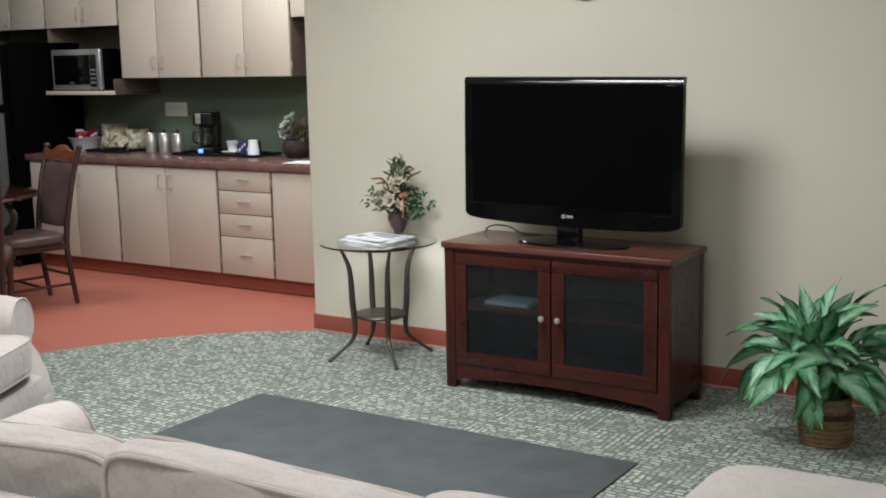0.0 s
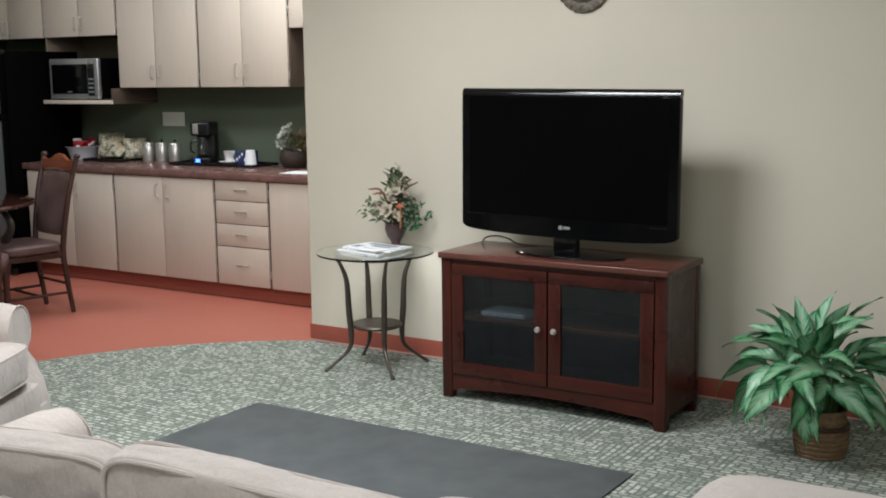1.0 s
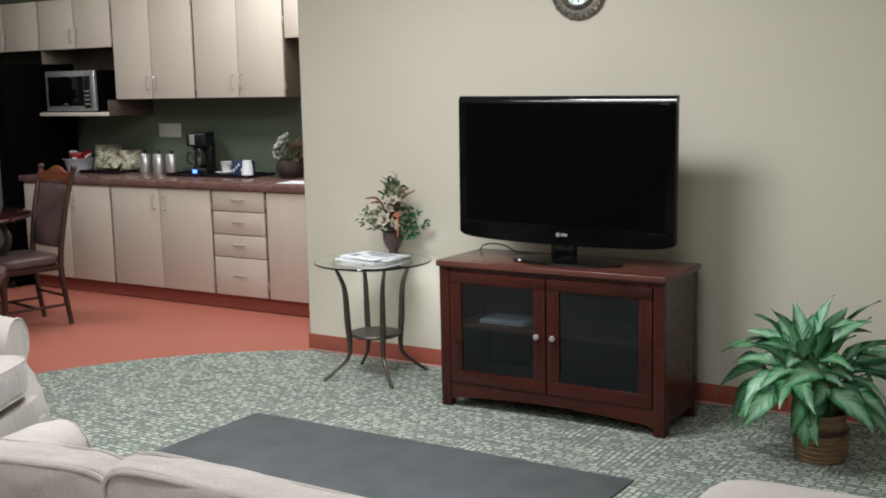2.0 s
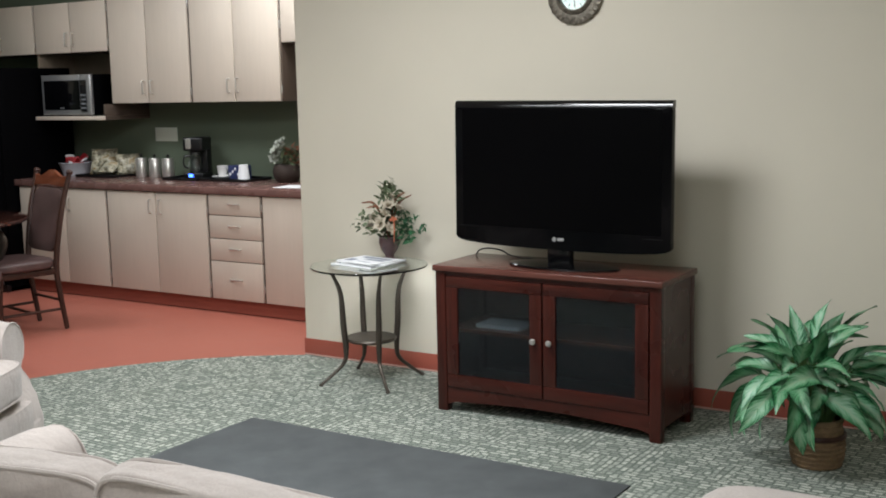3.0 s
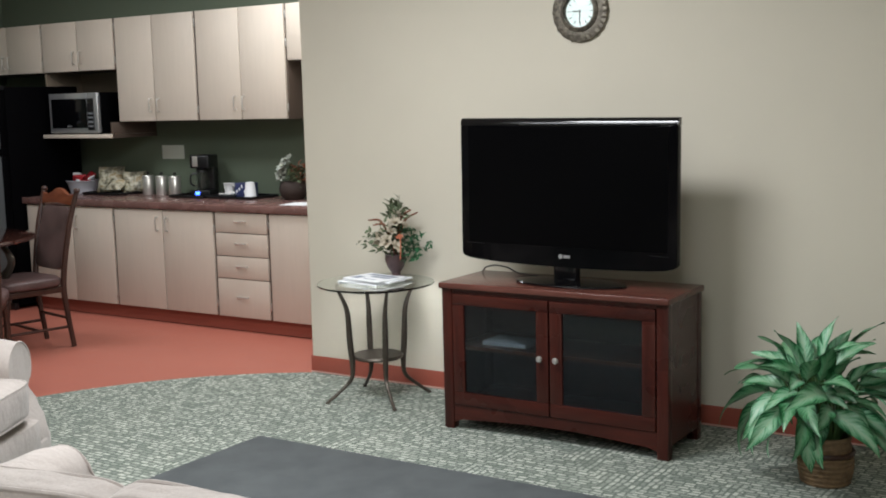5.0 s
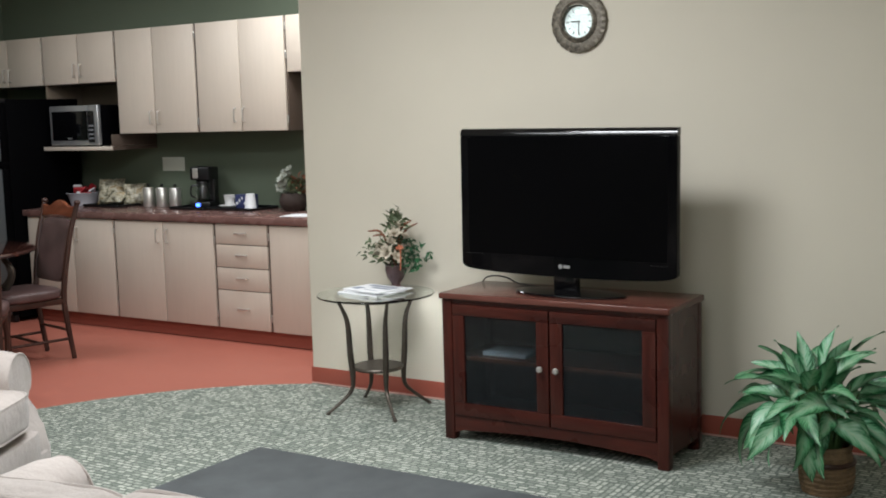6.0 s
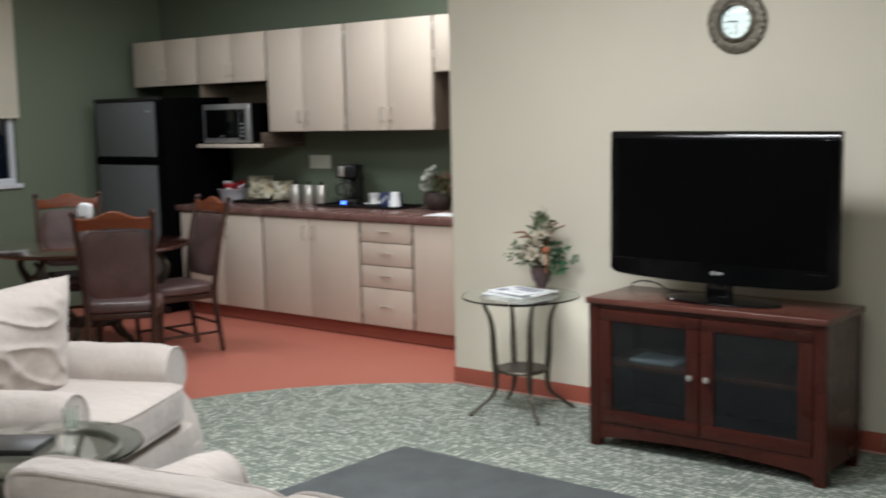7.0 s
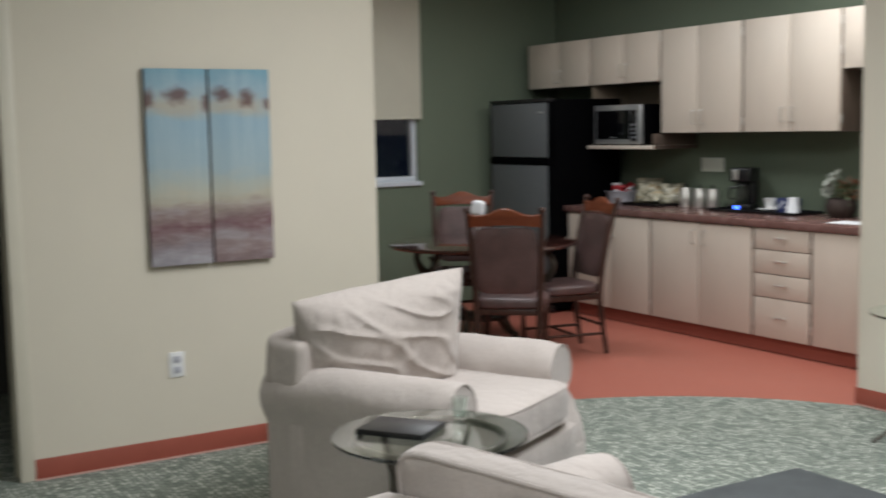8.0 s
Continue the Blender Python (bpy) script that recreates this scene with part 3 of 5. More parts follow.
G = 0.013
B0, B1 = 0.104, 0.86
edges = (-7.99, -7.428, -6.948, -6.415, -5.889, -5.375, -4.43)
lab = "tan laminate base cabinet with flush doors and wire pulls"
cabinet("base_cabinet", edges[0], edges[2], BY, 6.6, 0.1, 0.866, [(edges[0] + G, edges[1] - 0.004, B0, B1, ("v", edges[1] - 0.05, 0.74)), (edges[1] + 0.004, edges[2] - G, B0, B1, ("v", edges[1] + 0.05, 0.74))], lab, "kitchen base cabinets", [(edges[2] - 0.001, 0.2), (edges[2] - 0.001, 0.78)])
cabinet("base_cabinet", edges[2], edges[4], BY, 6.6, 0.1, 0.866, [(edges[2] + G, edges[3] - 0.004, B0, B1, ("v", edges[3] - 0.05, 0.755)), (edges[3] + 0.004, edges[4] - G, B0, B1, ("v", edges[3] + 0.05, 0.755))], lab, "kitchen base cabinets", [(edges[4] - 0.001, 0.2), (edges[4] - 0.001, 0.74)])
mx = (edges[4] + edges[5]) / 2
cabinet("drawer_cabinet", edges[4], edges[5], BY, 6.6, 0.1, 0.866, [(edges[4] + G, edges[5] - G, a + 0.003, b - 0.003, ("d", mx, (a + b) / 2 + 0.01)) for a, b in ((0.101, 0.382), (0.382, 0.546), (0.546, 0.714), (0.714, 0.864))], "tan laminate drawer unit with four drawers", "kitchen base cabinets")
cabinet("base_cabinet", edges[5], edges[6], BY, 6.6, 0.1, 0.866, [(edges[5] + G, -4.905, B0, B1, None), (-4.901, edges[6] - G, B0, B1, ("v", -4.86, 0.74))], "tan laminate base cabinet beside the wall end", "kitchen base cabinets", [(edges[5] + 0.001, 0.2), (edges[5] + 0.001, 0.78)])
tagged(part("toe_kick", box(edges[0] + 0.01, KX - 0.002, BY + 0.018, BY + 0.033, 0.0, 0.1), DARKBASE, smooth=False), "dark red toe kick under the base cabinets", "toe kick", kind="structure")
tagged(part("worktop", box(-8.06, KX - 0.004, BY - 0.035, BACK_Y - 0.002, 0.866, 0.916, 0.006), COUNTER), "red-brown laminate worktop with a square edge", "worktop")

U1 = 2.335
ulab = "tan laminate wall cabinet with two flush doors"
cabinet("wall_cabinet", -8.98, -8.067, UY, BACK_Y - 0.003, 1.93, U1, [(-8.975, -8.525, 1.934, U1 - 0.003, ("v", -8.56, 2.03)), (-8.519, -8.077, 1.934, U1 - 0.003, ("v", -8.487, 2.03))], "short tan laminate wall cabinet over the refrigerator", "kitchen wall cabinets", [(-8.068, 2.0), (-8.068, 2.27)])
cabinet("wall_cabinet", -8.067, -7.183, UY, BACK_Y - 0.003, 1.93, U1, [(-8.055, -7.629, 1.934, U1 - 0.003, ("v", -7.665, 2.04)), (-7.619, -7.197, 1.934, U1 - 0.003, ("v", -7.585, 2.04))], "short tan laminate wall cabinet over the microwave niche", "kitchen wall cabinets", [(-7.184, 2.0), (-7.184, 2.27)])
cabinet("wall_cabinet", -7.183, -6.305, UY, BACK_Y - 0.003, 1.517, U1, [(-7.172, -6.763, 1.52, U1 - 0.003, ("v", -6.80, 1.64)), (-6.755, -6.319, 1.52, U1 - 0.003, ("v", -6.715, 1.64))], ulab, "kitchen wall cabinets", [(-6.306, 1.60), (-6.306, 2.25)])
cabinet("wall_cabinet", -6.305, -5.415, UY, BACK_Y - 0.003, 1.517, U1, [(-6.291, -5.864, 1.52, U1 - 0.003, ("v", -5.915, 1.64)), (-5.856, -5.429, 1.52, U1 - 0.003, ("v", -5.83, 1.64))], ulab, "kitchen wall cabinets", [(-5.416, 2.06), (-5.416, 2.26), (-5.416, 1.6)])
cabinet("wall_cabinet", -5.415, -4.43, UY, BACK_Y - 0.003, 1.93, U1, [(-5.405, -4.925, 1.934, U1 - 0.003, None), (-4.921, -4.44, 1.934, U1 - 0.003, None)], "short tan laminate wall cabinet next to the wall end", "kitchen wall cabinets")
niche = thing("microwave_niche", pose(-7.62, UY, 1.42), "open tan laminate niche with a projecting shelf", "shelf")
part("shelf", box(-0.44, 0.435, -0.10, 0.38, -0.03, 0.0, 0.003), TAN, niche)
# shade painted on the end panel and a thin skin over the shelf end
part("end_panel", box(0.42, 0.4365, -0.09, 0.38, 0.001, 0.094, 0.002), TANSHADE, niche)
part("end_shade", box(0.4352, 0.439, -0.09, 0.38, -0.03, 0.0), TANSHADE, niche, smooth=False)
part("side_panel", box(-0.447, -0.43, 0.0, 0.38, 0.0, 0.508), NICHE, niche, smooth=False)
part("back_panel", box(-0.43, 0.435, 0.365, 0.38, 0.0, 0.508), NICHE, niche, smooth=False)


def microwave(m):
    t = thing("microwave_oven", m, "silver and black countertop microwave on the niche shelf", "microwave")
    w, d, h = 0.605, 0.40, 0.335
    part("body", box(0, w, 0.022, d, 0.012, h, 0.006), BLACKSIDE, t)
    fr = part("door", box(0.0, w * 0.77, 0.0, 0.021, 0.012, h, 0.006), SATIN, t, "silver framed door")
    part("door_glass", box(0.03, w * 0.765, -0.003, 0.0, 0.052, h - 0.045, 0.002), GLOSS, fr, "black door window")
    part("badge_bar", box(w * 0.36, w * 0.45, -0.0045, -0.003, 0.062, 0.072), SATIN, fr, smooth=False)
    cp = part("control_panel", box(w * 0.77 + 0.002, w * 0.915, 0.0, 0.021, 0.012, h, 0.004), SATIN, t)
    part("keypad", box(w * 0.775, w * 0.905, -0.003, 0.0, 0.035, h - 0.045, 0.001), BLACK, cp)
    for k in range(4):
        part("button_row", box(w * 0.785, w * 0.895, -0.0045, -0.003, 0.06 + 0.034 * k, 0.074 + 0.034 * k), tint("grey_buttons", (0.16, 0.17, 0.18), 0.1), cp, smooth=False)
    part("display", box(w * 0.785, w * 0.895, -0.0045, -0.003, h - 0.085, h - 0.055), GLOSS, cp, smooth=False)
    part("handle", box(w * 0.917, w, -0.016, 0.021, 0.012, h, 0.009, 3), SATIN, t, "silver vertical door bar")
    for x in (0.05, w - 0.05):
        for y in (0.05, d - 0.05):
            part("foot", lathe([(0, 0), (0.014, 0), (0.014, 0.013), (0, 0.013)], 10), BLACK, t, m=pose(x, y, 0))
    return t


microwave(pose(-7.955, UY - 0.07, 1.42))


def refrigerator(m):
    t = thing("refrigerator", m, "tall top-freezer refrigerator with stainless doors and black sides", "refrigerator")
    w, d, h = 0.88, 0.80, 1.82
    part("body", box(0, w, 0.075, d, 0.03, h, 0.008), BLACKSIDE, t)
    for z0, z1, name in ((0.06, 1.262, "fridge_door"), (1.322, h - 0.025, "freezer_door")):
        dr = part(name, box(0.006, w - 0.006, 0.012, 0.07, z0, z1, 0.012, 3), STEEL, t, "brushed stainless door")
        part("edge_trim", box(0.002, 0.022, 0.006, 0.068, z0, z1, 0.006), BLACK, dr)
        part("edge_trim", box(w - 0.02, w - 0.001, 0.009, 0.071, z0, z1, 0.006), BLACKSIDE, dr)
    part("top_cap", box(0.0, w, 0.0, 0.075, h - 0.024, h + 0.006, 0.006), BLACK, t)
    part("divider", box(0.0, w, 0.005, 0.075, 1.264, 1.32, 0.004), BLACKSIDE, t)
    part("grille", box(0.01, w - 0.01, 0.03, 0.075, 0.0, 0.055, 0.004), BLACK, t)
    part("badge", box(w - 0.16, w - 0.09, 0.009, 0.012, h - 0.12, h - 0.105, 0.001), SATIN, t)
    return t


refrigerator(pose(-8.895, 5.75, 0))

# wall plate over the worktop
pl = thing("wall_notice", pose(-7.01, BACK_Y - 0.001, 1.187), "pale cream notice card fixed to the green wall", "notice")
part("card", box(-0.125, 0.125, -0.006, 0.0, 0.012, 0.125, 0.002), PLATE, pl)
CZ = 0.916


def tray(m, w, d, label):
    t = thing("serving_tray", m, label, "tray")
    part("floor_panel", box(-w / 2, w / 2, -d / 2, d / 2, 0.0, 0.006, 0.002), BLACK, t)
    part("rim", tube([(-w / 2, -d / 2, 0.014), (w / 2, -d / 2, 0.014), (w / 2, d / 2, 0.014), (-w / 2, d / 2, 0.014)], 0.009, 8, closed=True), BLACK, t)
    return t


def canister(m):
    t = thing("canister", m, "brushed steel lidded canister on the worktop", "canister", "canisters in a row")
    part("body", lathe([(0, 0), (0.046, 0), (0.048, 0.004), (0.048, 0.13), (0.045, 0.134), (0, 0.134)], 24), NICKEL, t)
    ld = part("lid", lathe([(0.049, 0.134), (0.049, 0.148), (0.044, 0.155), (0, 0.157)], 24), NICKEL, t)
    part("knob", lathe([(0.006, 0.156), (0.006, 0.165), (0.012, 0.17), (0.011, 0.182), (0, 0.186)], 14), BLACK, ld)
    return t


cn = canister(pose(-7.155, 6.5, CZ))
copy_thing(cn, pose(-7.0, 6.5, CZ))
copy_thing(cn, pose(-6.85, 6.5, CZ))


def coffee_maker(m):
    t = thing("coffee_maker", m, "black drip coffee maker with steel panel and blue display", "coffee maker")
    part("base", box(-0.11, 0.11, -0.13, 0.13, 0.0, 0.05, 0.012, 3), BLACK, t)
    part("column", box(-0.105, 0.105, 0.02, 0.13, 0.045, 0.3, 0.014, 3), BLACK, t)
    hd = part("brew_head", box(-0.11, 0.11, -0.12, 0.13, 0.235, 0.345, 0.016, 3), BLACK, t)
    part("steel_panel", box(-0.075, -0.015, -0.126, -0.12, 0.25, 0.335, 0.003), NICKEL, hd)
    cf = part("carafe", lathe([(0.0, 0.052), (0.06, 0.052), (0.075, 0.09), (0.072, 0.14), (0.05, 0.185), (0.052, 0.2), (0.047, 0.2), (0.045, 0.186), (0.066, 0.138), (0.07, 0.09), (0.055, 0.057), (0, 0.057)], 24), GLASS, t, "glass carafe", m=pose(0, -0.05, 0))
    part("lid", lathe([(0, 0.2), (0.054, 0.2), (0.05, 0.218), (0, 0.222)], 20), BLACK, cf)
    part("carafe_handle", tube(smooth_path([(-0.05, -0.03, 0.19), (-0.10, -0.06, 0.18), (-0.105, -0.065, 0.11), (-0.07, -0.04, 0.085)], 5), 0.009, 8), BLACK, cf)
    part("display", box(-0.05, 0.0, -0.134, -0.13, 0.012, 0.04, 0.002), LED, t, "glowing blue display")
    return t


tray(pose(-6.52, 6.47, CZ), 0.36, 0.36, "black tray under the coffee maker")
coffee_maker(pose(-6.50, 6.48, CZ + 0.008, 0, 0, 20) @ Matrix.Diagonal((0.74, 0.74, 0.93, 1)))

# basket of packets and tray of snack bags
bk = thing("packet_basket", pose(-7.92, 6.48, CZ), "pale grey plastic basket holding red and white packets", "basket")
part("shell", lathe([(0, 0), (0.11, 0), (0.145, 0.10), (0.152, 0.105), (0.147, 0.108), (0.138, 0.10), (0.105, 0.008), (0, 0.008)], 28), tint("pale_grey_plastic", (0.56, 0.57, 0.62), 0.06, rough=0.5), bk)
rnd = random.Random(4)
for i in range(9):
    a = rnd.uniform(0, 6.28)
    part("packet", cushion(0.09, 0.02, 0.07, 6, 3, 0.004, seed=i), (REDPACK, PAPER, REDPACK)[i % 3], bk, m=pose(0.07 * math.cos(a), 0.06 * math.sin(a), 0.10 + 0.014 * (i % 4), rnd.uniform(30, 100), rnd.uniform(-30, 30), rnd.uniform(0, 180)))
tray(pose(-7.50, 6.47, CZ), 0.42, 0.36, "black tray holding snack bags")
for i, (x, y, rz, rx, s) in enumerate(((-7.60, 6.50, 22, -14, 1.15), (-7.33, 6.52, 50, -18, 0.95), (-7.42, 6.40, 10, -62, 0.7))):
    b = thing("snack_bag", pose(x, y, CZ + 0.008, 0, 0, rz), "yellow and white foil snack bag leaning on a tray", "snack bag", "snack bags")
    part("bag", pillow(0.21 * s, 0.19 * s, 0.085 * s, 16, i * 3.1, 0.008, 0.03), CHIP, b, m=pose(0, 0, 0.095 * s, rx, 0, 0))

tray(pose(-6.10, 6.47, CZ), 0.46, 0.3, "black tray holding cups")
mg = thing("mug_stack", pose(-6.22, 6.46, CZ + 0.008), "white cups standing on a saucer", "cup")
part("saucer", lathe([(0, 0), (0.04, 0), (0.085, 0.02), (0.087, 0.024), (0.04, 0.006), (0, 0.006)], 24), WHITE, mg)
part("cup", lathe([(0, 0.006), (0.03, 0.006), (0.044, 0.10), (0.046, 0.102), (0.041, 0.098), (0.027, 0.012), (0, 0.012)], 24), WHITE, mg)
part("cup_handle", tube(smooth_path([(0.04, 0, 0.085), (0.075, 0, 0.08), (0.07, 0, 0.035), (0.035, 0, 0.03)], 4), 0.006, 7), WHITE, mg)
bx = thing("tea_box", pose(-6.08, 6.50, CZ + 0.008), "navy blue card box of sachets with white marks", "box")
part("carton", box(-0.075, 0.075, -0.05, 0.05, 0, 0.105, 0.003), BLUEBOX, bx)
for i in range(5):
    part("mark", box(-0.06 + i * 0.026, -0.046 + i * 0.026, -0.052, -0.05, 0.03 + 0.02 * (i % 3), 0.05 + 0.02 * (i % 3), 0.0), PAPER, bx, smooth=False)
for x in (-5.95,):
    cu = thing("paper_cup_stack", pose(x, 6.40, CZ + 0.008), "stack of upturned white paper cups", "paper cup")
    part("cups", lathe([(0, 0.12), (0.032, 0.12), (0.034, 0.118), (0.046, 0.005), (0.048, 0.0), (0.043, 0.0), (0.03, 0.115), (0, 0.115)], 24), PAPER, cu)
sh = thing("paper_sheet", pose(-5.22, 6.15, CZ + 0.001, 0, 0, 8), "white paper sheet lying on the worktop", "paper")
part("sheet", box(-0.14, 0.14, -0.108, 0.108, 0, 0.003), PAPER, sh, smooth=False)

# ---- living area ----
rug = thing("floor_mat", pose(-2.762, 3.985, 0), "charcoal grey rectangular low-pile floor mat", "mat")
part("mat_top", box(-1.0, 0.99, -1.55, 0.0, 0.0, 0.009, 0.003), FABRIC_RUG, rug)


def tv_stand(m):
    """Origin at the middle of the front foot line; x along the front, y to the wall."""
    t = thing("tv_stand", m, "cherry-stained wooden media cabinet with two glass doors", "media cabinet")
    w, d, h = 1.176, 0.42, 0.705
    a = w / 2
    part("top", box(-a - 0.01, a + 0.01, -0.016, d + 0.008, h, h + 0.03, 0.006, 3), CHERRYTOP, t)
    for s in (-1, 1):
        x0, x1 = sorted((s * a, s * (a - 0.055)))
        part("front_post", box(x0, x1, 0.0, 0.05, 0.0, h, 0.004), CHERRYV, t)
        part("rear_post", box(x0, x1, d - 0.05, d, 0.0, h, 0.004), CHERRYV, t)
        x0, x1 = sorted((s * (a - 0.003), s * (a - 0.024)))
        part("side_panel", box(x0, x1, 0.05, d - 0.05, 0.06, h), CHERRYV, t, smooth=False)
    part("back_panel", box(-a + 0.056, a - 0.056, d - 0.02, d - 0.008, 0.06, h), CHERRY, t, smooth=False)
    part("floor_panel", box(-a + 0.056, a - 0.056, 0.03, d - 0.02, 0.115, 0.135), CHERRY, t, smooth=False)
    part("inner_shelf", box(-a + 0.056, a - 0.056, 0.035, d - 0.02, 0.40, 0.42), CHAIRWOOD, t, smooth=False)
    part("top_rail", box(-a + 0.056, a - 0.056, 0.006, 0.03, h - 0.022, h), CHERRY, t, smooth=False)
    arch = [(-a + 0.056, 0.125), (-a + 0.056, 0.035), (-a + 0.10, 0.05)] + [(-a + 0.10 + (w - 0.2) * i / 16, 0.05 + 0.022 * math.sin(math.pi * i / 16)) for i in range(1, 16)] + [(a - 0.10, 0.05), (a - 0.056, 0.035), (a - 0.056, 0.125)]
    part("apron", extrude_outline(arch, "y", 0.006, 0.028), CHERRY, t, smooth=False)
    for s in (-1, 1):
        x0, x1 = sorted((s * 0.004, s * (a - 0.060)))
        fw = 0.064
        z0, z1 = 0.128, h - 0.024
        dr = part("door", box(x0, x1, -0.002, 0.018, z0, z0 + fw, 0.003), CHERRY, t)
        part("rail", box(x0, x1, -0.002, 0.018, z1 - fw + 0.01, z1, 0.003), CHERRY, dr)
        part("stile", box(x0, x0 + fw, -0.002, 0.018, z0 + fw + 0.0005, z1 - fw + 0.0095, 0.003), CHERRYV, dr)
        part("stile", box(x1 - fw, x1, -0.002, 0.018, z0 + fw + 0.0005, z1 - fw + 0.0095, 0.003), CHERRYV, dr)
        part("pane", box(x0 + fw - 0.003, x1 - fw + 0.003, 0.008, 0.011, z0 + fw - 0.003, z1 - fw + 0.013), SMOKED, dr, "smoked glass pane", smooth=False)
        kx = s * 0.042
        part("knob", lathe([(0.0, -0.03), (0.010, -0.029), (0.015, -0.022), (0.014, -0.014), (0.006, -0.008), (0.006, 0.0), (0, 0.0)], 18), NICKEL, dr, "brushed nickel knob", m=pose(kx, -0.002, 0.405) @ Matrix.Rotation(radians(-90), 4, "X"))
    return t


tv_stand(pose(-2.459, 4.555, 0))
mn = thing("booklet", pose(-2.75, 4.72, 0.42), "white booklet lying on the shelf inside the media cabinet", "booklet")
part("page_block", box(-0.12, 0.12, -0.08, 0.08, 0.0, 0.02, 0.003), PAPER, mn)


def television(m):
    t = thing("television", m, "large black flat-screen television on a glossy oval foot", "television")
    a, h = 0.5675, 0.70
    top, h = h, h - 0.036
    out = [(-a, h - 0.006), (-a + 0.006, h)] + [(a * (-1 + 2 * i / 10) * 0.985, h) for i in range(1, 10)] + [(a - 0.006, h), (a, h - 0.006), (a, 0.03), (a - 0.012, 0.018)]
    out += [((a - 0.02) * math.cos(math.pi * i / 24), 0.02 - 0.03 * math.sin(math.pi * i / 24) ** 0.8) for i in range(1, 24)] + [(-a + 0.012, 0.018), (-a, 0.03)]
    fr = part("bezel", extrude_outline(out, "y", 0.0, 0.045, 0.006), BEZEL, t, "glossy black bezel with a curved lower edge", angle=30)
    part("screen", box(-a + 0.045, a - 0.045, -0.0015, 0.001, 0.088, h - 0.006), SCREEN, fr, "matt black screen", smooth=False)
    part("badge", lathe([(0, -0.002), (0.011, -0.002), (0.011, 0.001), (0, 0.001)], 20), SATIN, fr, "small silver round badge", m=pose(-0.016, -0.001, 0.042) @ Matrix.Rotation(radians(90), 4, "X"))
    part("badge_bar", box(0.0, 0.034, -0.0025, 0.0005, 0.035, 0.049, 0.001), SATIN, fr)
    part("speaker_line", box(-a + 0.03, -a + 0.13, -0.002, 0.0005, 0.0835, 0.0855), BLACK, fr, smooth=False)
    part("button_row", box(a - 0.13, a - 0.04, -0.002, 0.0005, 0.0705, 0.0725), BLACK, fr, smooth=False)
    prof = [(0.0, h), (0.0022, h + 0.012), (0.0062, h + 0.023), (0.0125, top - 0.004), (0.022, top), (0.044, top), (0.044, h)]
    part("top_trim", extrude_outline(prof, "x", -a + 0.001, a - 0.001), GLOSS, t, "glossy sloping top edge", angle=40)
    part("rear_housing", box(-a + 0.06, a - 0.06, 0.045, 0.10, 0.06, h - 0.06, 0.02, 3), BLACK, t)
    part("neck", box(-0.065, 0.065, 0.012, 0.06, -0.079, 0.06, 0.016, 3), GLOSS, t, "clear-edged black neck")
    bm = lathe([(0, -0.086), (0.285, -0.086), (0.29, -0.082), (0.284, -0.076), (0.2, -0.072), (0, -0.068)], 48)
    for v in bm.verts:
        v.co.x += 0.035
        v.co.y = v.co.y * 0.44 - 0.005
    part("foot", bm, GLOSS, t, "glossy oval foot")
    return t


television(pose(-2.473, 4.745, 0.823, 0, 0.5, 0))
cb = thing("power_cable", pose(-2.93, 4.86, 0.735), "thin black cable curling behind the television", "cable")
part("cord", tube(smooth_path([(-0.09, 0.05, 0.004), (-0.06, 0.03, 0.03), (0.0, 0.02, 0.045), (0.06, 0.04, 0.035), (0.12, 0.05, 0.008), (0.25, 0.02, 0.004)], 6), 0.004, 7), BLACK, cb)


def clock(m):
    t = thing("wall_clock", m, "round wall clock with an ornate pewter rim", "clock")
    turn = Matrix.Rotation(radians(90), 4, "X")
    bm = lathe([(0.080, 0.0), (0.150, 0.0), (0.154, 0.008), (0.150, 0.018), (0.125, 0.024), (0.105, 0.022), (0.094, 0.034), (0.083, 0.036), (0.078, 0.02), (0.080, 0.0)], 60)
    for v in bm.verts:
        r = math.hypot(v.co.x, v.co.y)
        if r > 0.11:
            a = math.atan2(v.co.y, v.co.x)
            k = 1 + 0.012 * math.cos(20 * a) + 0.008 * math.cos(33 * a)
            v.co.x *= k
            v.co.y *= k
            v.co.z += 0.003 * math.cos(30 * a)
    part("rim", bm, CLOCKRIM, t, m=turn)
    f = part("dial", lathe([(0, 0.004), (0.084, 0.004), (0.084, 0.008), (0, 0.008)], 40), tint("dial_paper", (0.62, 0.65, 0.64), 0.05, rough=0.5), t, m=turn)
    for i in range(12):
        a = math.pi * i / 6
        part("hour_mark", box(-0.002, 0.002, 0.054, 0.070, 0.0081, 0.0095), BLACK, f, smooth=False, m=Matrix.Rotation(a, 4, "Z"))
    part("hour_pointer", box(-0.0028, 0.0028, -0.006, 0.045, 0.010, 0.0115), BLACK, f, smooth=False, m=Matrix.Rotation(radians(86), 4, "Z"))
    part("minute_pointer", box(-0.002, 0.002, -0.008, 0.062, 0.012, 0.0135), BLACK, f, smooth=False, m=Matrix.Rotation(radians(178), 4, "Z"))
    part("crystal", lathe([(0, 0.024), (0.04, 0.0225), (0.08, 0.017), (0.08, 0.0155), (0.04, 0.021), (0, 0.0225)], 40), GLASS, t, m=turn).visible_shadow = False
    return t


clock(pose(-2.588, WALL_Y - 0.002, 2.045))


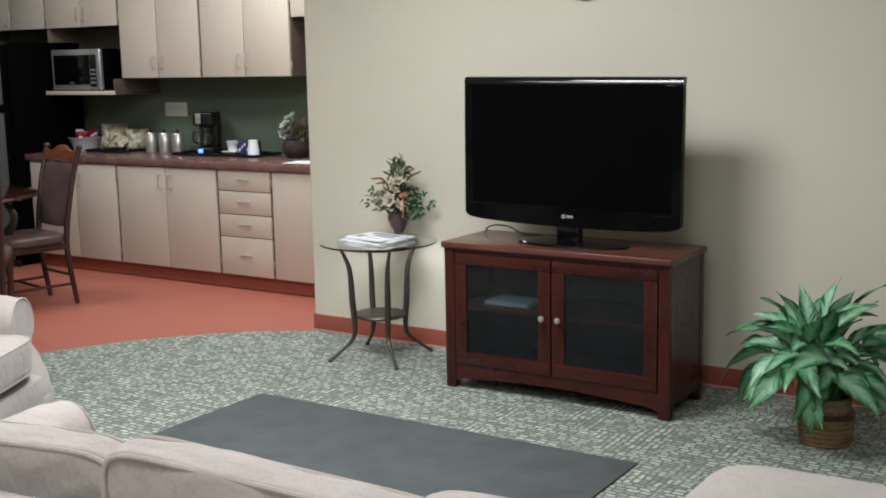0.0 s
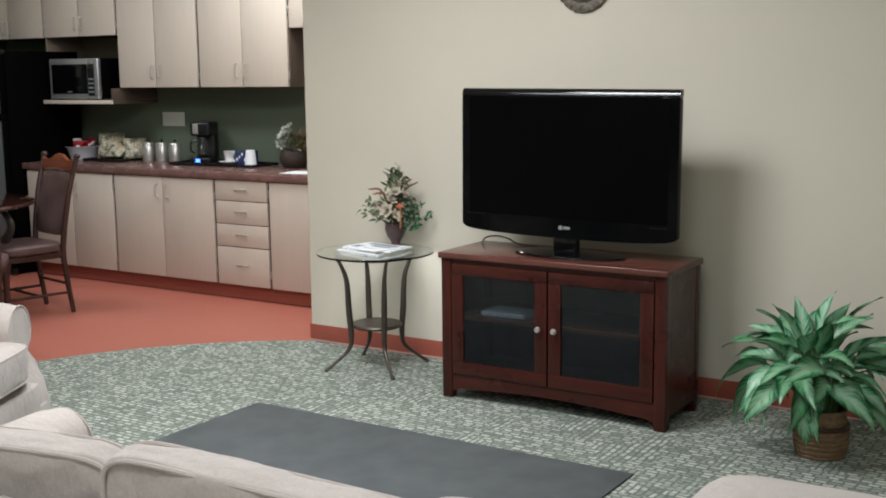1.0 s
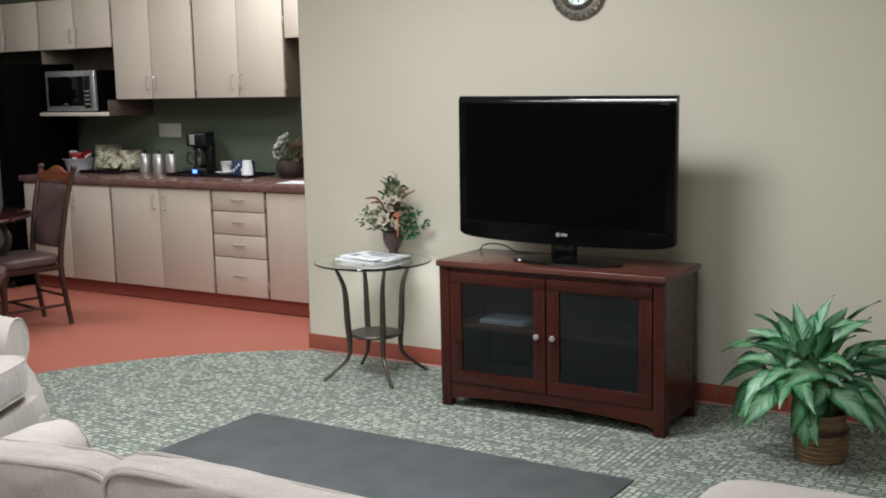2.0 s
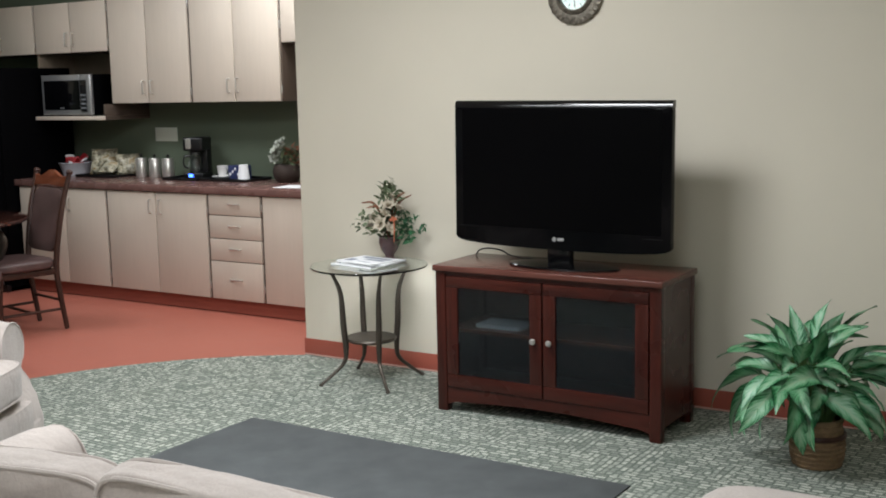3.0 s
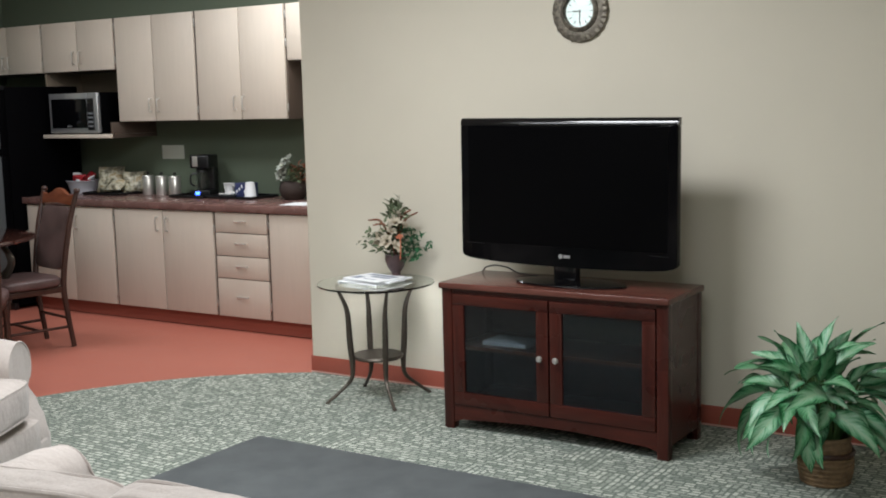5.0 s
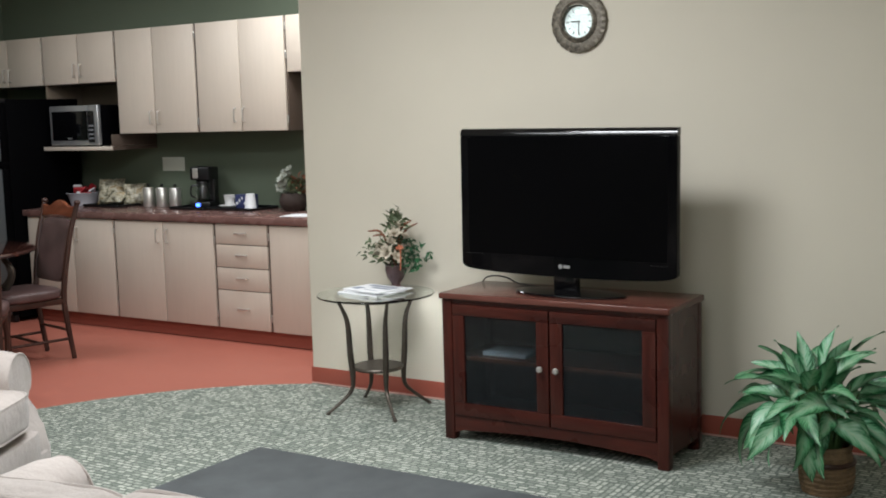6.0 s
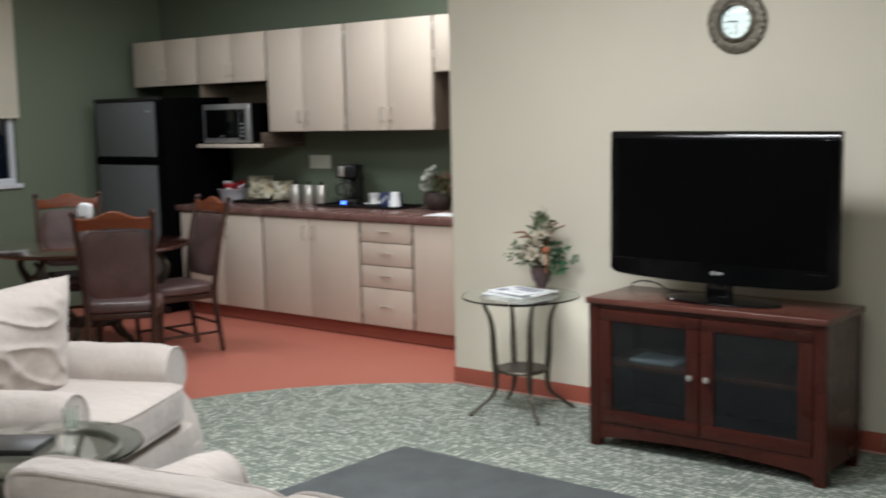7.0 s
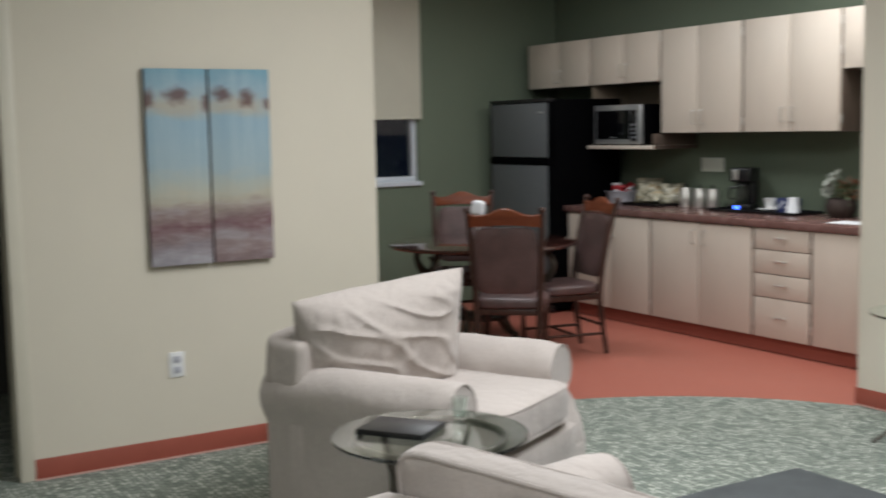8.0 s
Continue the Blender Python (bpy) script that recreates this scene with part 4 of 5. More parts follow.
def glass_table(m, top, r, name, label, foot_r, shelf=True, hoop=0.66, bar=0.010):
    """Round glass on four bowed metal legs."""
    t = thing(name, m, label, "side table")
    part("glass_top", lathe([(0, top - 0.01), (r - 0.004, top - 0.01), (r, top - 0.006), (r - 0.003, top), (0, top)], 56), GLASS, t, "round clear glass top").visible_shadow = False
    part("ring", tube(ring(0, 0, top - 0.011 - bar, r * hoop), bar, 8, closed=True), BRONZE, t)
    for i in range(4):
        a = math.pi / 2 * i
        c, s = math.cos(a), math.sin(a)
        prof = [(r * 0.68, top - 0.022), (r * 0.60, top - 0.07), (r * 0.51, top * 0.76), (r * 0.48, top * 0.5), (r * 0.45, top * 0.30), (r * 0.49, top * 0.18), (foot_r * 0.82, 0.045), (foot_r, 0.008)]
        pts = smooth_path([(c * q, s * q, z) for q, z in prof], 5)
        part("leg", tube(pts, lambda u: 0.009 + 0.0085 * math.exp(-((u - 0.45) / 0.22) ** 2), 8), BRONZE, t)
        part("foot", lathe([(0, 0), (0.011, 0), (0.013, 0.006), (0.009, 0.014), (0, 0.016)], 12), BRONZE, t, m=pose(c * foot_r, s * foot_r, 0))
    if shelf:
        sr = r * 0.42
        part("lower_shelf", lathe([(0, top * 0.355), (sr, top * 0.355), (sr + 0.006, top * 0.37), (sr, top * 0.385), (0, top * 0.385)], 36), BRONZE, t)
    return t


TT = (-3.675, 4.865)
glass_table(pose(*TT, 0, 0, 0, 52), 0.648, 0.322, "glass_side_table", "round glass side table with dark bronze bowed legs", 0.29)
for i, (dx, dy, rz, w, d) in enumerate(((-0.02, 0.0, -8, 0.15, 0.11), (0.02, 0.03, 2, 0.14, 0.11), (0.0, 0.0, -12, 0.14, 0.105))):
    nw = thing("magazine", pose(TT[0] + dx - 0.01, TT[1] + dy, 0.6485 + 0.0085 * i, 0, 0, rz), "white printed newsletter in a loose stack on the glass table", "magazine", "newsletters on the side table")
    part("page_block", box(-w, w, -d, d, 0, 0.008, 0.001), PAPER, nw, smooth=False)
    for j, (u0, u1, v0, v1) in enumerate(((-0.7, 0.85, 0.45, 0.78), (-0.2, 0.85, 0.0, 0.28), (-0.8, -0.4, -0.7, -0.1), (-0.1, 0.6, -0.6, -0.5))):
        part("print_block", box(w * u0, w * u1, d * v0, d * v1, 0.008, 0.0084), PRINT, nw, smooth=False)


def leaf_mesh(length, width, droop, fold=0.25, n=9, k=3, wave=0.0, seed=0, belly=0.78):
    """A pointed blade along +x that arches over, with uv across and along."""
    bm = bmesh.new()
    uvl = bm.loops.layers.uv.new("UVMap")
    rows, ang, x, z = [], 0.0, 0.0, 0.0
    for i in range(n + 1):
        t = i / n
        w = width / 2 * (math.sin(math.pi * t ** belly) ** (belly * 1.4) if 0 < t < 1 else 0.0) + 0.0012
        row = []
        for j in range(-k, k + 1):
            s = j / k
            zz = z + fold * w * abs(s) + wave * math.sin(9 * t + seed + 2 * s) * abs(s) * width
            row.append((bm.verts.new((x, s * w, zz)), (0.5 + s / 2, t)))
        rows.append(row)
        ang = -droop * (t ** 1.2)
        x += length / n * math.cos(ang)
        z += length / n * math.sin(ang)
    for a, b in zip(rows, rows[1:]):
        for p, q, r2, s2 in zip(a, a[1:], b[1:], b):
            f = bm.faces.new((p[0], q[0], r2[0], s2[0]))
            for lp, (_, uv) in zip(f.loops, (p, q, r2, s2)):
                lp[uvl].uv = uv
    return bm


def mesh_of(name, bm, mat):
    me = bpy.data.meshes.new(name)
    bm.to_mesh(me)
    bm.free()
    me.materials.append(mat)
    me.polygons.foreach_set("use_smooth", [True] * len(me.polygons))
    return me


def pot_plant(m):
    t = thing("potted_plant", m, "leafy variegated green plant in a woven wicker basket", "plant")
    bk = part("basket", lathe([(0, 0), (0.10, 0), (0.122, 0.05), (0.13, 0.11), (0.126, 0.16), (0.118, 0.20), (0.11, 0.20), (0.114, 0.16), (0.10, 0.15), (0, 0.15)], 40), WICKER, t, "round woven wicker basket")
    for i in range(9):
        z = 0.012 + 0.021 * i
        r = 0.106 + 0.027 * math.sin(math.pi * min(1, (z + 0.02) / 0.22))
        pts = [(r * (1 + 0.02 * math.cos(24 * a + math.pi * (i % 2))) * math.cos(a), r * (1 + 0.02 * math.cos(24 * a + math.pi * (i % 2))) * math.sin(a), z) for a in [2 * math.pi * q / 96 for q in range(96)]]
        part("cane", tube(pts, 0.010, 5, closed=True), WICKER, bk)
    part("rim", tube(ring(0, 0, 0.20, 0.119), 0.011, 8, closed=True), WICKER, bk)
    part("band", tube(ring(0, 0, 0.138, 0.137), 0.011, 8, closed=True), DARKWOOD, bk)
    bk.matrix_basis = Matrix.Diagonal((0.8, 0.8, 0.98, 1))
    part("soil", lathe([(0, 0.162), (0.086, 0.157), (0.086, 0.147), (0, 0.147)], 24), SOIL, t)
    r = random.Random(11)
    kinds = [mesh_of("leaf", leaf_mesh(L, W, d, 0.32, 10, 3, 0.07, s, 0.7), LEAF) for s, (L, W, d) in enumerate(((0.25, 0.084, 0.5), (0.27, 0.09, 0.85), (0.29, 0.092, 1.15), (0.28, 0.086, 1.5), (0.23, 0.08, 1.0)))]
    # leaves spring from a dome: upright in the heart, arching and hanging round the outside
    n = 82
    for i in range(n):
        f = (i + 0.5) / n
        phi = radians(6 + 104 * f ** 0.62)
        a = 2.39996 * i + r.uniform(-0.3, 0.3)
        way = Vector((math.sin(phi) * math.cos(a), math.sin(phi) * math.sin(a), math.cos(phi)))
        k = r.uniform(0.55, 1.05)
        tip = Vector((0.19 * way.x * k - 0.045, 0.19 * way.y * k + 0.016, 0.35 + 0.18 * way.z * k))
        el = radians(76 - 112 * f ** 0.7 + r.uniform(-20, 20))
        foot = Vector((0.04 * math.cos(a), 0.04 * math.sin(a), 0.16))
        part("stalk", tube(smooth_path([foot, (foot + tip) / 2 + Vector((0, 0, 0.03)), tip], 3), 0.004, 5), STEM, t)
        lf = new("leaf", kinds[r.choice((0, 1, 4) if f < 0.25 else (1, 2, 4) if f < 0.55 else (2, 3, 3))])
        lf.parent = t
        lf.matrix_basis = Matrix.Translation(tip) @ Matrix.Rotation(a + r.uniform(-0.55, 0.55), 4, "Z") @ Matrix.Rotation(-el, 4, "Y") @ Matrix.Rotation(r.uniform(-0.8, 0.8), 4, "X") @ Matrix.Scale(r.uniform(0.72, 1.1), 4)
    return t


pot_plant(pose(-1.205, 4.62, 0, 0, 0, 20))


def scatter_leaves(r, n, size, spread, mat, name, parent, centre=(0, 0, 0), droop=0.6):
    """Many small blades joined into one spray."""
    bm = bmesh.new()
    for _ in range(n):
        src = leaf_mesh(size * r.uniform(0.6, 1.2), size * r.uniform(0.28, 0.45), droop * r.uniform(0.3, 1.5), 0.3, 4, 1)
        a, e = r.uniform(0, 6.283), r.uniform(-0.5, 1.3)
        q = Vector((spread[0] * r.gauss(0, 0.5), spread[1] * r.gauss(0, 0.5), spread[2] * r.uniform(-1, 1))) + Vector(centre)
        src.transform(Matrix.Translation(q) @ Matrix.Rotation(a, 4, "Z") @ Matrix.Rotation(-e, 4, "Y") @ Matrix.Rotation(r.uniform(-1, 1), 4, "X"))
        me = bpy.data.meshes.new("tmp")
        src.to_mesh(me)
        src.free()
        bm.from_mesh(me)
        bpy.data.meshes.remove(me)
    return part(name, bm, mat, parent)


def blossom(r, size, mat, parent, at):
    bm = bmesh.new()
    for ringn, (n, e, s) in enumerate(((6, 0.25, 1.0), (5, 0.8, 0.75), (3, 1.25, 0.5))):
        for i in range(n):
            src = leaf_mesh(size * s, size * 0.6 * s, -0.5, 0.4, 4, 1)
            src.transform(Matrix.Rotation(2 * math.pi * i / n + ringn, 4, "Z") @ Matrix.Rotation(-e, 4, "Y"))
            me = bpy.data.meshes.new("tmp")
            src.to_mesh(me)
            src.free()
            bm.from_mesh(me)
            bpy.data.meshes.remove(me)
    return part("blossom", bm, mat, parent, m=Matrix.Translation(at) @ Euler((r.uniform(0.2, 1.3), r.uniform(-0.5, 0.5), r.uniform(-1, 1))).to_matrix().to_4x4())


def bouquet(m):
    t = thing("flower_arrangement", m, "silk flower arrangement in a plum pedestal vase on a glass table", "flowers")
    part("vase", lathe([(0, 0), (0.052, 0), (0.055, 0.008), (0.030, 0.022), (0.028, 0.035), (0.055, 0.075), (0.068, 0.12), (0.066, 0.15), (0.072, 0.158), (0.064, 0.158), (0.058, 0.13), (0, 0.12)], 32), PURPLE, t)
    r = random.Random(5)
    scatter_leaves(r, 170, 0.055, (0.13, 0.10, 0.06), SAGE, "sage_foliage", t, centre=(-0.04, 0, 0.24))
    scatter_leaves(r, 110, 0.055, (0.075, 0.06, 0.12), SAGE, "sage_foliage", t, centre=(0.0, 0, 0.35))
    scatter_leaves(r, 110, 0.05, (0.07, 0.06, 0.10), IVY, "ivy", t, centre=(0.105, -0.03, 0.22), droop=1.0)
    scatter_leaves(r, 8, 0.045, (0.03, 0.02, 0.03), IVY, "ivy_tip", t, centre=(0.215, -0.02, 0.19))
    for at, s, mt in (((-0.05, -0.10, 0.25), 0.062, PETAL), ((0.0, -0.07, 0.36), 0.06, PETAL), ((0.02, -0.05, 0.41), 0.05, PETAL), ((-0.10, -0.06, 0.28), 0.05, PETAL), ((0.03, -0.11, 0.27), 0.032, PEACH), ((0.06, -0.06, 0.34), 0.05, PETAL), ((-0.03, -0.08, 0.31), 0.05, PETAL), ((0.0, -0.12, 0.22), 0.05, PETAL), ((-0.12, -0.03, 0.22), 0.045, PETAL)):
        blossom(r, s, mt, t, at)
    for k, (end, bend) in enumerate((((-0.17, 0, 0.38), (-0.08, 0, 0.36)), ((-0.14, -0.03, 0.35), (-0.06, -0.02, 0.34)), ((0.15, 0.02, 0.42), (0.06, 0, 0.36)), ((0.11, 0, 0.44), (0.04, 0, 0.38)))):
        pts = smooth_path([(0, 0, 0.15), bend, end], 8)
        part("dried_frond", tube(pts, lambda u: 0.004 + 0.016 * u * (1 - u), 6), RUST, t)
    for k in range(7):
        a = k * 0.9
        part("stem", tube(smooth_path([(0, 0, 0.14), (0.02 * math.cos(a), 0.02 * math.sin(a), 0.30), (0.05 * math.cos(a), 0.04 * math.sin(a), 0.44 + 0.012 * k)], 5), 0.0025, 5), SAGE, t)
    scatter_leaves(r, 26, 0.06, (0.04, 0.04, 0.05), SAGE, "top_sprig", t, centre=(0.01, 0, 0.46), droop=0.2)
    part("ribbon", tube(smooth_path([(0.03, -0.13, 0.30), (0.035, -0.15, 0.22), (0.03, -0.14, 0.14)], 5), 0.004, 6), PEACH, t)
    return t


bouquet(pose(TT[0] + 0.022, TT[1] + 0.165, 0.6485, 0, 0, 35) @ Matrix.Scale(0.86, 4))


def kitchen_flowers(m):
    t = thing("flower_pot", m, "white flowers in a brown basket on the worktop", "flowers")
    part("pot", lathe([(0, 0), (0.08, 0), (0.112, 0.04), (0.122, 0.085), (0.108, 0.135), (0.095, 0.15), (0.085, 0.145), (0.09, 0.12), (0, 0.11)], 28), tint("brown_basket", (0.03, 0.017, 0.012), 0.35, rough=0.75, fine=200, bump=0.6), t)
    r = random.Random(8)
    scatter_leaves(r, 70, 0.08, (0.11, 0.09, 0.07), SAGE, "foliage", t, centre=(0.05, 0, 0.19))
    scatter_leaves(r, 40, 0.07, (0.08, 0.07, 0.07), RUST, "dried_foliage", t, centre=(0.10, 0, 0.22))
    for i in range(15):
        blossom(r, r.uniform(0.04, 0.06), tint("grey_white_petals", (0.46, 0.48, 0.42), 0.1, rough=0.8) if i == 0 else bpy.data.materials["grey_white_petals"], t, (-0.085 + 0.012 * (i % 9) + r.uniform(-0.02, 0.02), r.uniform(-0.11, -0.03), 0.17 + 0.022 * (i % 9)))
    return t


kitchen_flowers(pose(-5.58, 6.47, CZ) @ Matrix.Scale(0.9, 4))

# paintings: a pair of canvases hung side by side
for (y0, y1), art in zip(((1.59, 1.896), (1.907, 2.218)), CANVASES):
    pc = thing("canvas_painting", pose(PX + 0.002, y0, 0.951), "unframed abstract landscape canvas in blue, cream and dark red", "painting", "pair of canvases")
    part("stretcher", box(0, 0.03, 0.0, y1 - y0, 0, 0.942, 0.003), DARKWOOD, pc, smooth=False)
    part("canvas", box(0.03, 0.036, 0.0, y1 - y0, 0, 0.942, 0.003), art, pc)
ot = thing("wall_outlet", pose(PX + 0.001, 1.70, 0.462), "white double socket plate on the cream wall", "outlet")
part("plate", box(0, 0.006, -0.038, 0.038, -0.062, 0.062, 0.003), WHITE, ot)
for z in (-0.026, 0.026):
    part("socket", box(0.006, 0.010, -0.018, 0.018, z - 0.016, z + 0.016, 0.003), tint("grey_plastic", (0.42, 0.42, 0.46), 0.05), ot)


# ---- upholstered seating ----
def arm_roll(length, r, h, wide, seed):
    """A rolled arm along +y from 0 to length: panel below, roll overhanging outward (+x side)."""
    prof = [(-wide / 2, 0.0), (wide * 0.42, 0.0), (wide * 0.42, h - 2.1 * r)]
    c = (0.03, h - r)
    prof += [(c[0] + r * math.cos(a), c[1] + r * math.sin(a)) for a in [radians(-35 + 230 * i / 14) for i in range(15)]]
    bm = bmesh.new()
    n = 12
    rows = []
    for i in range(n + 1):
        y = length * i / n
        k = 1.0 - 0.06 * (max(0.0, 1 - i / 1.0) + max(0.0, 1 - (n - i) / 1.0))
        row = []
        for u, z in prof:
            p = Vector((u * k, y, z if z < 0.1 else z - (1 - k) * 0.2))
            p += Vector((1, 0, 0.6)) * 0.010 * noise.noise(p * 6 + Vector((seed, 0, 0)))
            row.append(bm.verts.new(p))
        rows.append(row)
    for a, b in zip(rows, rows[1:]):
        for j in range(len(prof)):
            q = (j + 1) % len(prof)
            bm.faces.new((a[j], a[q], b[q], b[j]))
    bm.faces.new(rows[0])
    bm.faces.new(rows[-1][::-1])
    return bm, prof


def armchair(m, label):
    """Faces +y; origin at the floor in the middle of the front."""
    t = thing("armchair", m, label, "armchair")
    W, D = 1.09, 0.98
    aw = 0.20
    part("base", cushion(W - 0.14, D + 0.0, 0.30, 9, 9, 0.006, seed=2), FABRIC, t, m=pose(0, -D / 2 + 0.04, 0.17))
    part("skirt", box(-W / 2 + 0.07, W / 2 - 0.07, -D + 0.04, 0.03, 0.0, 0.20, 0.02, 3), FABRIC, t)
    hw, hd = (W - 2 * aw + 0.02) / 2, 0.41
    sc = part("seat_cushion", cushion(2 * hw, 2 * hd, 0.19, 7, 19, 0.006, 0.003, seed=5), FABRIC, t, "boxed seat cushion with welted edges", m=pose(0, -0.36, 0.41))
    for z in (-0.068, 0.070):
        arc = [radians(-15 + 210 * k / 48) for k in range(49)]
        part("welt", tube([(hw * 0.985 * math.copysign(abs(math.cos(q)) ** (2 / 7), math.cos(q)), hd * 0.985 * math.copysign(abs(math.sin(q)) ** (2 / 7), math.sin(q)), z) for q in arc], 0.006, 6), FABRIC, sc)
    for s in (-1, 1):
        bm, prof = arm_roll(D - 0.09, 0.115, 0.635, aw, s * 3.0)
        ob = part("arm", bm, FABRIC, t, "rolled arm", m=pose(s * (W / 2 - aw / 2 - 0.03), -D + 0.02, 0.0) @ Matrix.Diagonal((s, 1, 1, 1)), angle=50)
        part("arm_piping", tube([(u * 0.94, D - 0.09, z - 0.012) for u, z in prof[3:]], 0.0045, 6), FABRIC, ob)
        # the arm's front panel sweeps forward to the foot
        sweep = [(0.0, 0.0), (0.0, 0.42), (0.012, 0.42), (0.03, 0.36), (0.075, 0.30), (0.095, 0.2), (0.10, 0.0)]
        part("arm_front", extrude_outline(sweep, "x", -0.085, 0.075, 0.012), FABRIC, t, m=pose(s * (W / 2 - aw / 2 - 0.03), -0.09 + 0.018, 0.0))
    part("back", cushion(W + 0.0, 0.22, 0.25, 8, 13, 0.006, seed=7), FABRIC, t, "low upholstered back", m=pose(0, -D + 0.13, 0.645, -6, 0, 0))
    part("outer_back", box(-W / 2 + 0.048, W / 2 - 0.048, -D + 0.0, -D + 0.2, 0.0, 0.45, 0.02, 3), FABRIC, t)
    part("back_pillow", pillow(0.83, 0.60, 0.31, 64, 4.1, 0.015, 0.02), FABRIC, t, "slumped loose back pillow with creases", m=pose(0.115, -0.66, 0.655, -14, 5, -26))
    return t


def sofa(m):
    """Faces +y; origin at the floor, left rear corner of the back."""
    t = thing("sofa", m, "oatmeal chenille three-seat sofa with loose back cushions and rolled arms", "sofa")
    W, D, N = 2.78, 1.08, 3
    aw = 0.24
    part("base", cushion(W - 0.1, D - 0.1, 0.32, 9, 9, 0.006, seed=1), FABRIC, t, m=pose(W / 2, D / 2, 0.19))
    part("back_frame", cushion(W - 0.13, 0.2, 0.66, 9, 13, 0.012, seed=3), FABRIC, t, "upholstered outer back", m=pose(W / 2 + 0.045, 0.12, 0.368))
    for s, x in ((-1, 0.178), (1, W - 0.13)):
        bm, prof = arm_roll(D - 0.04, 0.12, 0.595, 0.2, s * 2.0 + 9)
        ob = part("arm", bm, FABRIC, t, "rolled arm", m=pose(x, 0.02, 0) @ Matrix.Diagonal((s, 1, 1, 1)), angle=50)
        part("arm_piping", tube([(u * 0.94, D - 0.04, z - 0.012) for u, z in prof[3:]], 0.0035, 6), FABRIC, ob)
    cw = (W - 2 * aw) / N
    for i in range(N):
        part("seat_cushion", cushion(cw - 0.01, 0.66, 0.18, 5, 13, 0.008, seed=11 + i), FABRIC, t, m=pose(aw + cw * (i + 0.5), 0.60, 0.40))
    for i in range(N):
        bc = part("back_cushion", cushion(cw + 0.03, 0.105, 0.46, 9, 35, 0.014, 0.006, seed=15 + 2 * i, puff=0.12), FABRIC, t, "loose boxed back cushion with welted edges", m=pose(aw + cw * (i + 0.5) + (0.0, 0.03, -0.02)[i], 0.30, (0.572, 0.573, 0.565)[i], 8, (1, 6.0, 3)[i], (7, 4, 2)[i]))
        a, b = (cw + 0.03) / 2 * 0.975, 0.23 * 0.975
        for y in (-0.044, 0.044):
            pts = [(a * (abs(math.cos(q)) ** 0.222) * math.copysign(1, math.cos(q)), y, b * (abs(math.sin(q)) ** 0.222) * math.copysign(1, math.sin(q))) for q in [2 * math.pi * k / 64 for k in range(64)]]
            part("welt", tube(pts, 0.006, 6, closed=True), FABRIC, bc)
    return t


AX = Vector((0.88, 0.47, 0)).normalized()
armchair(pose(-3.96, 2.63, 0, 0, 0, math.degrees(math.atan2(AX.y, AX.x)) - 90), "oatmeal chenille armchair with rolled arms and a slumped pillow")
sofa(pose(-2.90, 1.08, 0, 0, 0, 8))

otm = thing("ottoman", pose(-0.615, 2.73, 0), "oatmeal upholstered ottoman with a rounded top", "ottoman")
part("top_pad", cushion(0.94, 0.52, 0.22, 6, 13, 0.006, seed=21), FABRIC, otm, m=pose(0, 0, 0.375))
part("box", cushion(0.84, 0.46, 0.30, 9, 7, 0.004, seed=22), FABRIC, otm, m=pose(0, 0, 0.17))

GT = (-3.37, 1.80)
glass_table(pose(*GT, 0, 0, 0, 20), 0.60, 0.322, "round_glass_table", "round glass side table between the armchair and the sofa", 0.27, True, 0.76, 0.014)
fo = thing("black_folder", pose(GT[0] - 0.075, GT[1] - 0.065, 0.6005, 0, 0, 35), "black bound folder lying on the glass table", "folder")
part("cover", box(-0.12, 0.12, -0.09, 0.09, 0.0, 0.02, 0.003), BLACK, fo)
tb = thing("drinking_glass", pose(GT[0] - 0.10, GT[1] + 0.18, 0.6005), "empty clear drinking glass on the glass table", "glass")
part("tumbler", lathe([(0, 0), (0.022, 0), (0.028, 0.075), (0.026, 0.075), (0.020, 0.007), (0, 0.007)], 24), GLASS, tb)


# ---- dining set ----
def dining_table(m):
    t = thing("dining_table", m, "round mahogany dining table on scrolled dark iron legs", "dining table")
    part("tabletop", lathe([(0, 0.735), (0.64, 0.735), (0.675, 0.742), (0.685, 0.755), (0.678, 0.768), (0.66, 0.772), (0, 0.772)], 64), TABLEWOOD, t)
    part("apron_ring", tube(ring(0, 0, 0.722, 0.45), 0.014, 8, closed=True), BRONZE, t)
    for i in range(4):
        q = Matrix.Rotation(math.pi / 2 * i + 0.4, 4, "Z")
        pts = smooth_path([(0.56, 0, 0.70), (0.58, 0, 0.60), (0.50, 0, 0.52), (0.44, 0, 0.58), (0.47, 0, 0.63)], 5)
        part("scroll", tube(pts, 0.016, 8), BRONZE, t, m=q)
        pts = smooth_path([(0.54, 0, 0.72), (0.60, 0, 0.62), (0.52, 0, 0.48), (0.30, 0, 0.34), (0.20, 0, 0.22), (0.30, 0, 0.08), (0.46, 0, 0.012)], 6)
        part("leg", tube(pts, 0.02, 8), BRONZE, t, m=q)
    part("hub", lathe([(0, 0.20), (0.19, 0.205), (0.2, 0.22), (0.19, 0.235), (0, 0.24)], 24), BRONZE, t)
    return t


